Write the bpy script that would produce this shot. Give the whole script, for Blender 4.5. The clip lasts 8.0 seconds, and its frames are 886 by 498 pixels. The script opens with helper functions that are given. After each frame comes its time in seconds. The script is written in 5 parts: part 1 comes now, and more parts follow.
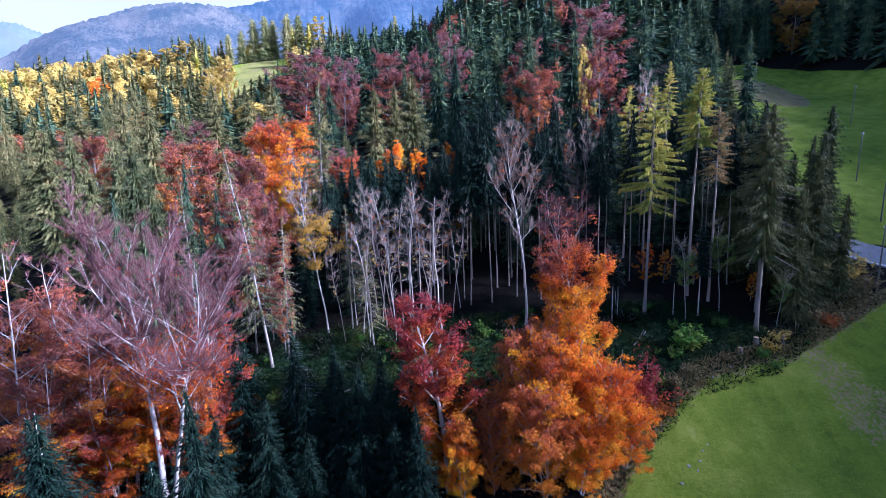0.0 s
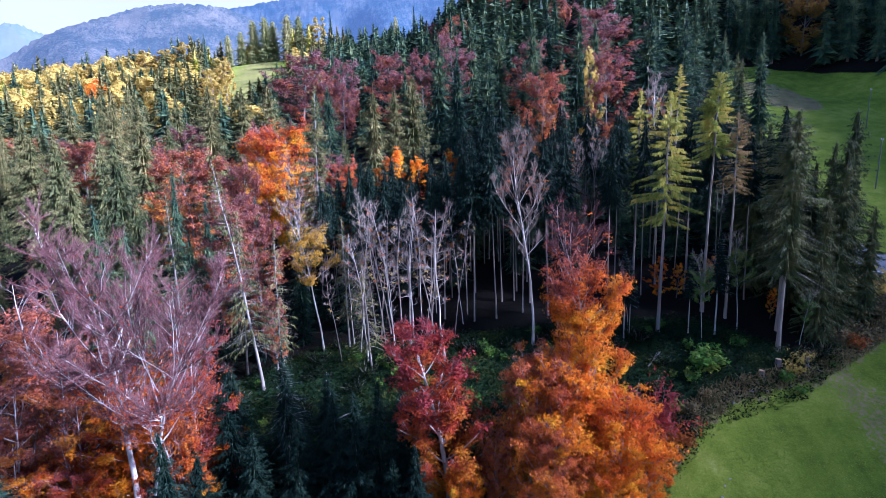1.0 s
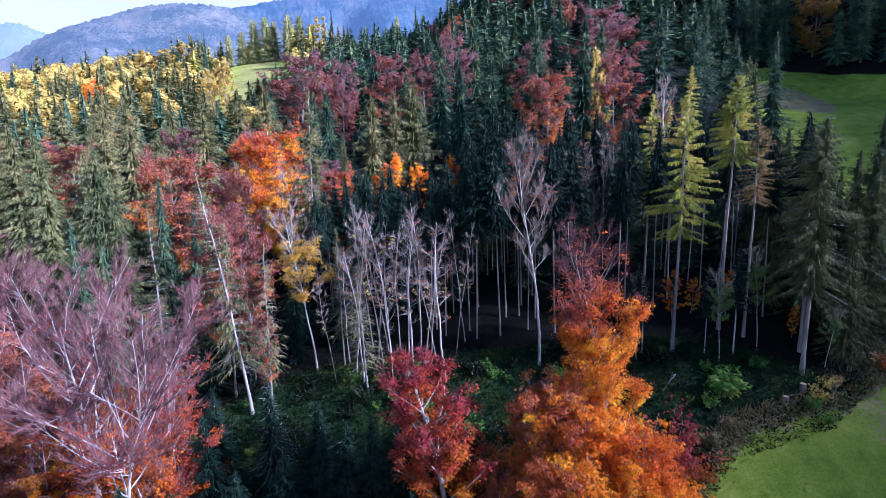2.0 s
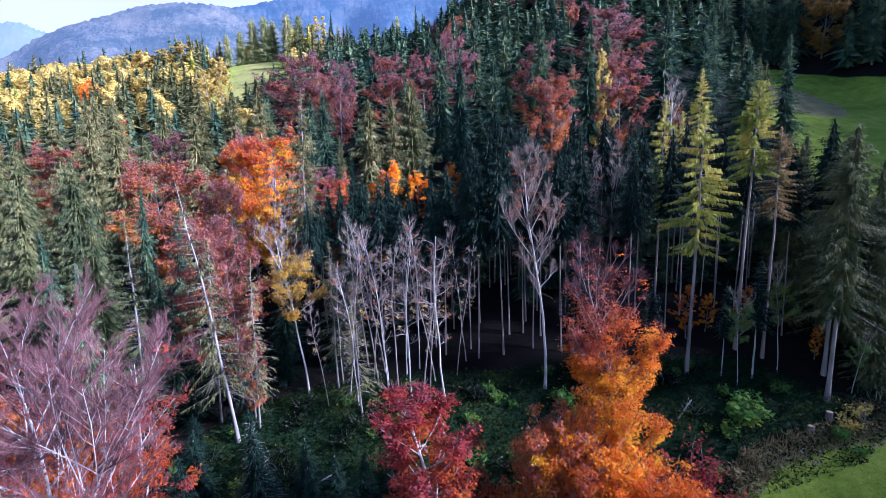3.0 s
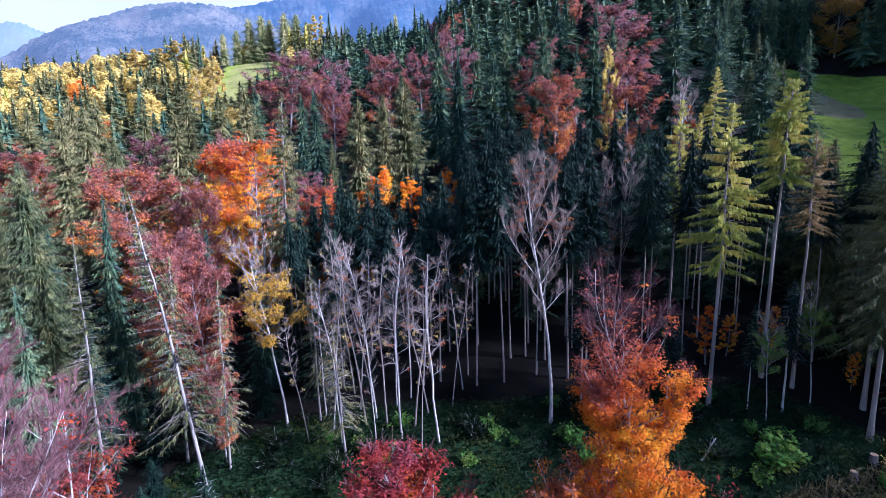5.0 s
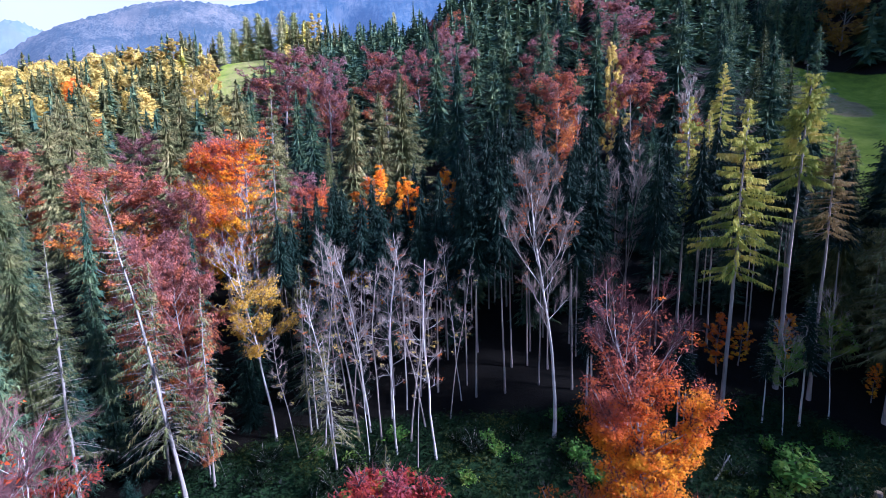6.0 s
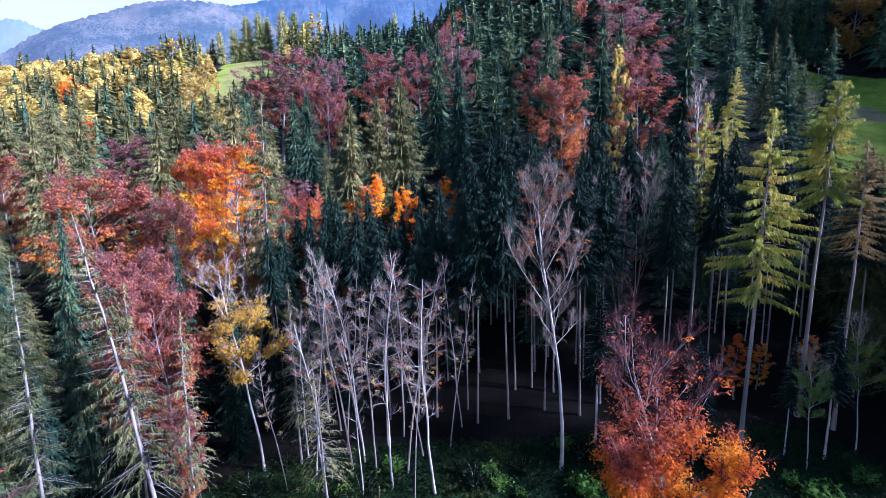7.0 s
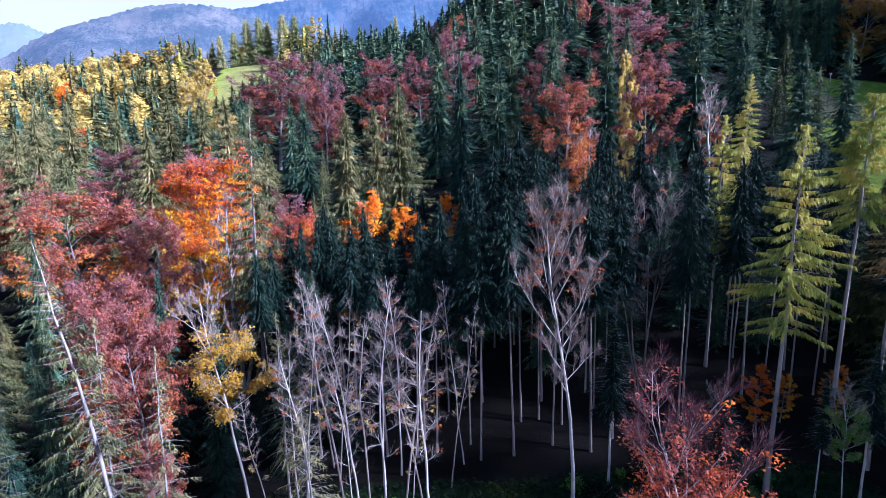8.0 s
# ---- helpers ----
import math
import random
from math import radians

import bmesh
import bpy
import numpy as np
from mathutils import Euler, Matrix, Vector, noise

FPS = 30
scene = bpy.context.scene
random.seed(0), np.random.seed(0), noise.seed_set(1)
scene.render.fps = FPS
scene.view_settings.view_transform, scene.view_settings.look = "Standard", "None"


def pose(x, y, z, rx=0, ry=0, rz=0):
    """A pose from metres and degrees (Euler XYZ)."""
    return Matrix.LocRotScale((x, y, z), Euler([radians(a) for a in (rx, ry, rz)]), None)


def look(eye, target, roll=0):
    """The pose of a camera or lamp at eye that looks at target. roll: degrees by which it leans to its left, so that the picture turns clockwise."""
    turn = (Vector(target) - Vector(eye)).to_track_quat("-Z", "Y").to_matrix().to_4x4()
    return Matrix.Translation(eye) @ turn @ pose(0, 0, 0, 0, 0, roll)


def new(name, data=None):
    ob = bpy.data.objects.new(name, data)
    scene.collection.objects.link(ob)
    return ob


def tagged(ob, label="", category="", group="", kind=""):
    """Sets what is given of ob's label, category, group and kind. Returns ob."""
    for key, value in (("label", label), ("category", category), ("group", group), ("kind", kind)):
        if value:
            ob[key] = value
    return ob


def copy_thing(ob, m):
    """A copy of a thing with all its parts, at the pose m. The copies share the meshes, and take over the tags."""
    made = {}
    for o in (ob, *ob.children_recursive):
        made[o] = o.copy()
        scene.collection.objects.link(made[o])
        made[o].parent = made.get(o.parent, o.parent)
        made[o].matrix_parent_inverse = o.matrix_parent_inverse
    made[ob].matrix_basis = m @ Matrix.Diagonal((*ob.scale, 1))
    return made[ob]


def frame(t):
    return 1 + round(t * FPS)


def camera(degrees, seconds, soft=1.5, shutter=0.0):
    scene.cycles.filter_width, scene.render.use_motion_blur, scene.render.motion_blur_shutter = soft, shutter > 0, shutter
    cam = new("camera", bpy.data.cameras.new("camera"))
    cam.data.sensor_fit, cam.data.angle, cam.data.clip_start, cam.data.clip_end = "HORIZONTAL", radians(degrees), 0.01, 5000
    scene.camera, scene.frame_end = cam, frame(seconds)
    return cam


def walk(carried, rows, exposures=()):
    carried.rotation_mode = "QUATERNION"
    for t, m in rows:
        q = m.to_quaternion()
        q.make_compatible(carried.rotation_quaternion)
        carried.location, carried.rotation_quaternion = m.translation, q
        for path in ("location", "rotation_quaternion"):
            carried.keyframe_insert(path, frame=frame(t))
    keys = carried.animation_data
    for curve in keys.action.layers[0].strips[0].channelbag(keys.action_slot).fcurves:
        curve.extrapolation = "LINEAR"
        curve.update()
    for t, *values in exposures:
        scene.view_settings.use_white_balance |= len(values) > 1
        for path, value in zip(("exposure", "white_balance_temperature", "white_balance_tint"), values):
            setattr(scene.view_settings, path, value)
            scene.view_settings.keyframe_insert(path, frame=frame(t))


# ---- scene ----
cam = camera(81.0, 8.0, soft=0.75)
PATH = [
    (0, (0.000, 0.000, 30.000), (0.015, 1.964, 29.624), -1.61),
    (0.5, (-0.007, 1.989, 30.466), (0.007, 3.954, 30.091), -1.61),
    (1, (-0.021, 3.936, 30.967), (-0.010, 5.901, 30.594), -1.61),
    (1.5, (0.063, 5.924, 31.453), (0.069, 7.889, 31.079), -1.61),
    (3, (0.212, 11.980, 32.874), (0.216, 13.945, 32.500), -1.40),
    (3.5, (0.286, 13.740, 33.313), (0.289, 15.704, 32.938), -1.50),
    (4, (0.544, 15.349, 33.468), (0.544, 17.314, 33.093), -1.50),
    (4.5, (0.759, 16.789, 33.437), (0.760, 18.754, 33.065), -1.40),
    (6, (1.088, 21.008, 33.417), (1.094, 22.972, 33.041), -1.31),
    (6.5, (1.115, 22.658, 33.847), (1.121, 24.622, 33.469), -1.21),
    (7, (1.179, 24.458, 34.342), (1.183, 26.422, 33.967), -1.10),
    (7.5, (1.296, 26.287, 35.033), (1.295, 28.252, 34.661), -1.20),
    (8, (1.339, 28.218, 35.587), (1.337, 30.184, 35.221), -1.20),
]
EXPOSURE, KELVIN, TINT = 2.18, 4700, 30
walk(cam, [(t, look(eye, target, roll)) for t, eye, target, roll in PATH], [(0, EXPOSURE, KELVIN, TINT), (8, EXPOSURE, KELVIN, TINT)])

# ---- world, sun ----
SUN_ELEV, SUN_AZ = 29.6, 101.0  # azimuth to the right of the way ahead; thin cloud spreads the sun, the mountain hides part of it
world = bpy.data.worlds.new("world")
scene.world = world
world.use_nodes = True
wn = world.node_tree.nodes
sky = wn.new("ShaderNodeTexSky")
sky.sky_type, sky.sun_disc = "NISHITA", False
sky.sun_elevation, sky.sun_rotation = radians(SUN_ELEV), radians(SUN_AZ)
sky.dust_density, sky.air_density, sky.altitude = 0.3, 1.7, 900
world.node_tree.links.new(sky.outputs[0], wn["Background"].inputs[0])
wn["Background"].inputs[1].default_value = 0.042
sun_data = bpy.data.lights.new("sun", "SUN")
sun_data.energy, sun_data.angle, sun_data.color = 5.0, radians(7), (1.0, 0.93, 0.84)
sun = new("sun", sun_data)
a, e = radians(SUN_AZ), radians(SUN_ELEV)
sun.matrix_world = look((math.sin(a) * math.cos(e) * 900, math.cos(a) * math.cos(e) * 900, math.sin(e) * 900), (0, 0, 0))

# ---- materials ----


def nodes_of(name):
    m = bpy.data.materials.new(name)
    m.use_nodes = True
    n = m.node_tree.nodes
    n.clear()
    return m, n, m.node_tree.links.new


def ramp_node(n, colours):
    r = n.new("ShaderNodeValToRGB")
    el = r.color_ramp.elements
    for i, c in enumerate(colours):
        k = i / max(1, len(colours) - 1)
        if i < 2:
            x = el[i]
            x.position = k
        else:
            x = el.new(k)
        x.color = (*c, 1)
    return r


def math_node(n, link, op, a, b):
    m = n.new("ShaderNodeMath")
    m.operation = op
    for i, v in enumerate((a, b)):
        if isinstance(v, (int, float)):
            m.inputs[i].default_value = v
        else:
            link(v, m.inputs[i])
    return m.outputs[0]


def leaf_mat(name, colours, clump=0.5, grain=0.5, height=0.0, translucent=0.48, rough=0.6, cut=0.0, keep=0.5):
    """Leaves: cut: fineness of the needles or leaflets that a spray is split into; keep: the share that is solid; colour drifts over clumps of the crown, from leaf to leaf and a little with height in the crown."""
    m, n, link = nodes_of(name)
    tex, geo, info = n.new("ShaderNodeTexCoord"), n.new("ShaderNodeNewGeometry"), n.new("ShaderNodeObjectInfo")
    ns = n.new("ShaderNodeTexNoise")
    ns.inputs["Scale"].default_value, ns.inputs["Detail"].default_value = clump, 2
    link(tex.outputs["Object"], ns.inputs["Vector"])
    f = math_node(n, link, "MULTIPLY_ADD", ns.outputs[0], 2.3)
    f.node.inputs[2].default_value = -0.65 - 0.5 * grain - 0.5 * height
    g = math_node(n, link, "MULTIPLY_ADD", geo.outputs["Random Per Island"], grain)
    link(f, g.node.inputs[2])
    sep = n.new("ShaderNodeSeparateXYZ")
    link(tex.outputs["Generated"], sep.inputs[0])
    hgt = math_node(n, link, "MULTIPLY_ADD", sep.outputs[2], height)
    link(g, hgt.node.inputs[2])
    sh = math_node(n, link, "MULTIPLY_ADD", info.outputs["Random"], 0.44)
    link(hgt, sh.node.inputs[2])
    sh2 = math_node(n, link, "ADD", sh, -0.22)
    r = ramp_node(n, colours)
    link(sh2, r.inputs[0])
    p, t, mix, out = n.new("ShaderNodeBsdfPrincipled"), n.new("ShaderNodeBsdfTranslucent"), n.new("ShaderNodeMixShader"), n.new("ShaderNodeOutputMaterial")
    p.inputs["Roughness"].default_value = rough
    p.inputs["Specular IOR Level"].default_value = 0.1
    link(r.outputs[0], p.inputs["Base Color"])
    link(r.outputs[0], t.inputs["Color"])
    mix.inputs[0].default_value = translucent
    link(p.outputs[0], mix.inputs[1])
    link(t.outputs[0], mix.inputs[2])
    if cut:
        gaps, solid, clear, veil = n.new("ShaderNodeTexNoise"), n.new("ShaderNodeMath"), n.new("ShaderNodeBsdfTransparent"), n.new("ShaderNodeMixShader")
        gaps.inputs["Scale"].default_value, gaps.inputs["Detail"].default_value = cut, 0
        link(tex.outputs["Object"], gaps.inputs["Vector"])
        solid.operation = "GREATER_THAN"
        link(gaps.outputs[0], solid.inputs[0])
        solid.inputs[1].default_value = 0.5 + 0.3 * (0.5 - keep)
        link(solid.outputs[0], veil.inputs[0])
        link(clear.outputs[0], veil.inputs[1])
        link(mix.outputs[0], veil.inputs[2])
        link(veil.outputs[0], out.inputs[0])
    else:
        link(mix.outputs[0], out.inputs[0])
    return m


def bark_mat(name, colours, scale=1.2, stretch=0.25, rough=0.85, bump=0.4):
    m, n, link = nodes_of(name)
    tex, mp, ns, fine = n.new("ShaderNodeTexCoord"), n.new("ShaderNodeMapping"), n.new("ShaderNodeTexNoise"), n.new("ShaderNodeTexNoise")
    mp.inputs["Scale"].default_value = (1, 1, stretch)
    link(tex.outputs["Object"], mp.inputs[0])
    for t, sc in ((ns, scale), (fine, scale * 9)):
        link(mp.outputs[0], t.inputs["Vector"])
        t.inputs["Scale"].default_value, t.inputs["Detail"].default_value = sc, 4
    f = math_node(n, link, "MULTIPLY_ADD", ns.outputs[0], 1.4)
    f.node.inputs[2].default_value = -0.45
    f2 = math_node(n, link, "MULTIPLY_ADD", fine.outputs[0], 0.5)
    link(f, f2.node.inputs[2])
    r = ramp_node(n, colours)
    link(f2, r.inputs[0])
    b = n.new("ShaderNodeBump")
    b.inputs["Strength"].default_value, b.inputs["Distance"].default_value = bump, 0.03
    link(fine.outputs[0], b.inputs["Height"])
    p, out = n.new("ShaderNodeBsdfPrincipled"), n.new("ShaderNodeOutputMaterial")
    p.inputs["Roughness"].default_value = rough
    link(r.outputs[0], p.inputs["Base Color"])
    link(b.outputs[0], p.inputs["Normal"])
    link(p.outputs[0], out.inputs[0])
    return m


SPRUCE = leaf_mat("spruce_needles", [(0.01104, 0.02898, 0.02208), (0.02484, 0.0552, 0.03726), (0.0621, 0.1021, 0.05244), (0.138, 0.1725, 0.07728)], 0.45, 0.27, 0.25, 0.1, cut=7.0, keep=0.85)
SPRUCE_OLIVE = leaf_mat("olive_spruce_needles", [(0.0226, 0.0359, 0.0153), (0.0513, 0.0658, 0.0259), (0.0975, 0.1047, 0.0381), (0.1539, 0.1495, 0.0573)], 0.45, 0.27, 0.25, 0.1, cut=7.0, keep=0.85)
# needles darkened past their own green, holding the shade of the low wood
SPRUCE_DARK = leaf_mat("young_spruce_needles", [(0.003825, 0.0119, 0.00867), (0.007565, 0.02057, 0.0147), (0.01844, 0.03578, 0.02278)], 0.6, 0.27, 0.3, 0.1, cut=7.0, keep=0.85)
# lichen grey, lightened and warmed: the left slope's sunlight is in the colour
SPRUCE_GREY = leaf_mat("lichened_sunlit_spruce_needles", [(0.03767, 0.04721, 0.01754), (0.08282, 0.08884, 0.03139), (0.146, 0.1361, 0.05022), (0.2166, 0.1814, 0.07534)], 0.5, 0.32, 0.3, 0.1, cut=7.0, keep=0.85)
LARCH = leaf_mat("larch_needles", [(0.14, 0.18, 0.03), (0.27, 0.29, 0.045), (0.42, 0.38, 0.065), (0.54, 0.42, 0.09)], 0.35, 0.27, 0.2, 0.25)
# paler larch copy for the ridge, its sunlit look put into the colour
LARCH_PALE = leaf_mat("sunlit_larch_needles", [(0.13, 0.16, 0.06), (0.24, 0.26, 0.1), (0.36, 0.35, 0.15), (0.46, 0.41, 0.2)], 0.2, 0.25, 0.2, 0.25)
DULL_GOLD = leaf_mat("dull_gold_leaves", [(0.18, 0.10, 0.02), (0.27, 0.155, 0.03), (0.34, 0.21, 0.045)], 0.3, 0.25, 0.0)
LARCH_TAN = leaf_mat("fading_larch_needles", [(0.11, 0.10, 0.03), (0.22, 0.15, 0.05), (0.30, 0.2, 0.08)], 0.5, 0.27, 0.0, 0.2)
RED = leaf_mat("red_leaves", [(0.52, 0.20, 0.025), (0.41, 0.13, 0.045), (0.34, 0.105, 0.065), (0.30, 0.135, 0.115)], 0.3, 0.27, 0.7, cut=6.5, keep=0.6)
CRIMSON = leaf_mat("crimson_leaves", [(0.493, 0.187, 0.0068), (0.391, 0.07225, 0.0187), (0.306, 0.0425, 0.034), (0.289, 0.0595, 0.068)], 0.3, 0.27, 0.8, cut=6.5, keep=0.6)
CORAL = leaf_mat("coral_leaves", [(0.66, 0.26, 0.015), (0.58, 0.17, 0.025), (0.50, 0.135, 0.045), (0.42, 0.145, 0.09)], 0.3, 0.27, 0.7, cut=6.5, keep=0.6)
ORANGE = leaf_mat("orange_leaves", [(0.84, 0.50, 0.008), (0.81, 0.33, 0.005), (0.73, 0.19, 0.005), (0.57, 0.11, 0.015)], 0.28, 0.27, 0.35, cut=6.5, keep=0.6)
FLAME = leaf_mat("flame_coloured_leaves", [(0.82, 0.50, 0.008), (0.80, 0.36, 0.005), (0.69, 0.18, 0.008), (0.54, 0.10, 0.02), (0.48, 0.135, 0.075)], 0.25, 0.23, 0.8, cut=6.5, keep=0.6)
EMBER = leaf_mat("deep_red_leaves", [(0.47, 0.165, 0.006), (0.41, 0.095, 0.007), (0.32, 0.054, 0.012), (0.215, 0.046, 0.038)], 0.25, 0.23, 0.8, cut=6.5, keep=0.6)
GLOW = leaf_mat("gold_to_red_leaves", [(0.76, 0.42, 0.008), (0.76, 0.32, 0.006), (0.70, 0.20, 0.01), (0.54, 0.125, 0.025), (0.42, 0.125, 0.08)], 0.25, 0.23, 1.3, cut=6.5, keep=0.6)
PURPLE = leaf_mat("purple_brown_leaves", [(0.40, 0.14, 0.04), (0.27, 0.09, 0.065), (0.22, 0.092, 0.09), (0.25, 0.145, 0.155)], 0.3, 0.27, 0.5, cut=6.5, keep=0.6)
YELLOW = leaf_mat("yellow_leaves", [(0.45, 0.31, 0.07), (0.57, 0.43, 0.10), (0.64, 0.53, 0.17)], 0.12, 0.12, 0.1)
GOLD = leaf_mat("golden_leaves", [(0.40, 0.23, 0.025), (0.52, 0.32, 0.035), (0.58, 0.41, 0.07)], 0.4, 0.3, 0.0)
RUST = leaf_mat("rust_leaves", [(0.26, 0.12, 0.03), (0.34, 0.10, 0.02), (0.30, 0.07, 0.03)], 0.5, 0.27, 0.0)
# greens far below leaf colour: the clearing's shade is painted into them
GREEN = leaf_mat("shaded_undergrowth_leaves", [(0.001912, 0.005419, 0.002677), (0.00357, 0.009562, 0.00357), (0.009248, 0.01976, 0.004781), (0.051, 0.0612, 0.0102)], 0.22, 0.32, 0.0, 0.25, cut=7, keep=0.6)
LIME = leaf_mat("fresh_green_leaves", [(0.05, 0.13, 0.02), (0.10, 0.2, 0.03), (0.24, 0.26, 0.04)], 0.5, 0.27, 0.0, 0.3)
DRY = leaf_mat("dry_grass", [(0.10, 0.085, 0.03), (0.19, 0.14, 0.06), (0.30, 0.22, 0.11)], 0.3, 0.32, 0.0, 0.2)
GRASS = leaf_mat("meadow_grass", [(0.115, 0.172, 0.0162), (0.172, 0.222, 0.0243), (0.25, 0.275, 0.054)], 0.15, 0.27, 0.0, 0.6)
TWIG_PURPLE = leaf_mat("beech_twigs", [(0.0675, 0.027, 0.0297), (0.117, 0.054, 0.0567), (0.171, 0.09, 0.09)], 0.4, 0.32, 0.0, 0.0, 0.8)
TWIG_GREY = leaf_mat("bare_twigs", [(0.136, 0.102, 0.085), (0.238, 0.187, 0.1615), (0.34, 0.2805, 0.2465)], 0.4, 0.32, 0.0, 0.0, 0.8)
BARK_BEECH = bark_mat("beech_bark", [(0.16, 0.14, 0.13), (0.40, 0.37, 0.36), (0.60, 0.56, 0.55)], 0.9, 0.35)
BARK_GREY = bark_mat("grey_beech_bark", [(0.07, 0.06, 0.055), (0.17, 0.15, 0.145), (0.27, 0.245, 0.24)], 0.9, 0.35)
BARK_BIRCH = bark_mat("pale_bark", [(0.085, 0.0723, 0.0595), (0.425, 0.391, 0.357), (0.612, 0.578, 0.5355)], 1.6, 0.5)
BARK_SPRUCE = bark_mat("spruce_bark", [(0.05, 0.04, 0.035), (0.15, 0.115, 0.10), (0.27, 0.22, 0.2)], 1.5, 0.2)
BARK_LARCH = bark_mat("larch_bark", [(0.10, 0.08, 0.07), (0.24, 0.20, 0.18), (0.38, 0.33, 0.31)], 1.5, 0.2)
BARK_DEAD = bark_mat("bleached_wood", [(0.10, 0.09, 0.08), (0.21, 0.19, 0.17), (0.34, 0.31, 0.29)], 1.0, 0.2)
WOOD_POLE = bark_mat("weathered_pole_wood", [(0.06, 0.05, 0.05), (0.12, 0.11, 0.10), (0.2, 0.18, 0.17)], 2.0, 0.1)
CUT_WOOD = bark_mat("cut_wood", [(0.35, 0.22, 0.12), (0.5, 0.35, 0.2)], 2.0, 1.0)


def ground_mat():
    m, n, link = nodes_of("ground")
    geo = n.new("ShaderNodeNewGeometry")

    def noise_tex(scale, detail=5):
        t = n.new("ShaderNodeTexNoise")
        t.inputs["Scale"].default_value, t.inputs["Detail"].default_value = scale, detail
        link(geo.outputs["Position"], t.inputs["Vector"])
        return t.outputs[0]

    def mixed(f, a, b):
        x = n.new("ShaderNodeMix")
        x.data_type = "RGBA"
        link(f, x.inputs[0])
        link(a, x.inputs[6])
        link(b, x.inputs[7])
        return x.outputs[2]

    streak, lay = n.new("ShaderNodeTexNoise"), n.new("ShaderNodeMapping")
    lay.inputs["Rotation"].default_value, lay.inputs["Scale"].default_value = (0, 0, radians(38)), (0.9, 0.06, 0.2)
    link(geo.outputs["Position"], lay.inputs[0])
    link(lay.outputs[0], streak.inputs["Vector"])
    streak.inputs["Scale"].default_value, streak.inputs["Detail"].default_value = 1.0, 4
    big, mid, fine, blade = noise_tex(0.05), noise_tex(0.4), noise_tex(2.5), noise_tex(7, 3)
    # floor darker than real litter: the wood's deep shade is put into the colour
    shaded_floor_r = ramp_node(n, [(0.002, 0.002, 0.002), (0.004, 0.0035, 0.003), (0.0065, 0.0055, 0.004), (0.005, 0.007, 0.004)])
    link(math_node(n, link, "MULTIPLY_ADD", mid, 0.7), shaded_floor_r.inputs[0])
    link(math_node(n, link, "MULTIPLY", fine, 0.35), shaded_floor_r.inputs[0].links[0].from_node.inputs[2])
    grass_r = ramp_node(n, [(0.080, 0.115, 0.012), (0.148, 0.192, 0.016), (0.225, 0.255, 0.035), (0.31, 0.30, 0.10)])
    g = math_node(n, link, "MULTIPLY_ADD", big, 1.3)
    g2 = math_node(n, link, "MULTIPLY_ADD", mid, 0.75)
    g3 = math_node(n, link, "MULTIPLY_ADD", fine, 0.45)
    g4 = math_node(n, link, "MULTIPLY_ADD", blade, 0.6)
    g5 = math_node(n, link, "MULTIPLY_ADD", streak.outputs[0], 0.3)
    g.node.inputs[2].default_value = -1.36
    link(g, g2.node.inputs[2])
    link(g2, g3.node.inputs[2])
    link(g3, g4.node.inputs[2])
    link(g4, g5.node.inputs[2])
    link(g5, grass_r.inputs[0])
    dry_r = ramp_node(n, [(0.09, 0.075, 0.03), (0.22, 0.17, 0.08), (0.36, 0.29, 0.16)])
    link(math_node(n, link, "ADD", fine, math_node(n, link, "MULTIPLY_ADD", mid, 0.8)), dry_r.inputs[0])
    dry_r.inputs[0].links[0].from_node.inputs[1].links[0].from_node.inputs[2].default_value = -0.5
    # herb ground darkened likewise, the clearing's shade being in its colour
    shaded_herb_r = ramp_node(n, [(0.0048, 0.013, 0.0058), (0.0105, 0.027, 0.009), (0.026, 0.049, 0.013)])
    link(fine, shaded_herb_r.inputs[0])

    def mask(name, wob):
        at = n.new("ShaderNodeAttribute")
        at.attribute_name = name
        w = math_node(n, link, "MULTIPLY_ADD", fine, wob)
        v = math_node(n, link, "ADD", at.outputs["Fac"], w)
        w.node.inputs[2].default_value = -0.5 * wob
        ss = n.new("ShaderNodeMapRange")
        ss.interpolation_type = "SMOOTHSTEP"
        ss.inputs[1].default_value, ss.inputs[2].default_value = 0.4, 0.6
        link(v, ss.inputs[0])
        return ss.outputs[0]

    c = mixed(mask("herbs", 0.5), shaded_floor_r.outputs[0], shaded_herb_r.outputs[0])
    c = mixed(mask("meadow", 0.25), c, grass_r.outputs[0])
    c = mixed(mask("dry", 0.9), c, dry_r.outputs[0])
    b = n.new("ShaderNodeBump")
    b.inputs["Strength"].default_value, b.inputs["Distance"].default_value = 0.7, 0.1
    link(math_node(n, link, "ADD", fine, blade), b.inputs["Height"])
    p, out = n.new("ShaderNodeBsdfPrincipled"), n.new("ShaderNodeOutputMaterial")
    p.inputs["Roughness"].default_value = 0.95
    p.inputs["Specular IOR Level"].default_value = 0.1
    link(c, p.inputs["Base Color"])
    link(b.outputs[0], p.inputs["Normal"])
    link(p.outputs[0], out.inputs[0])
    return m


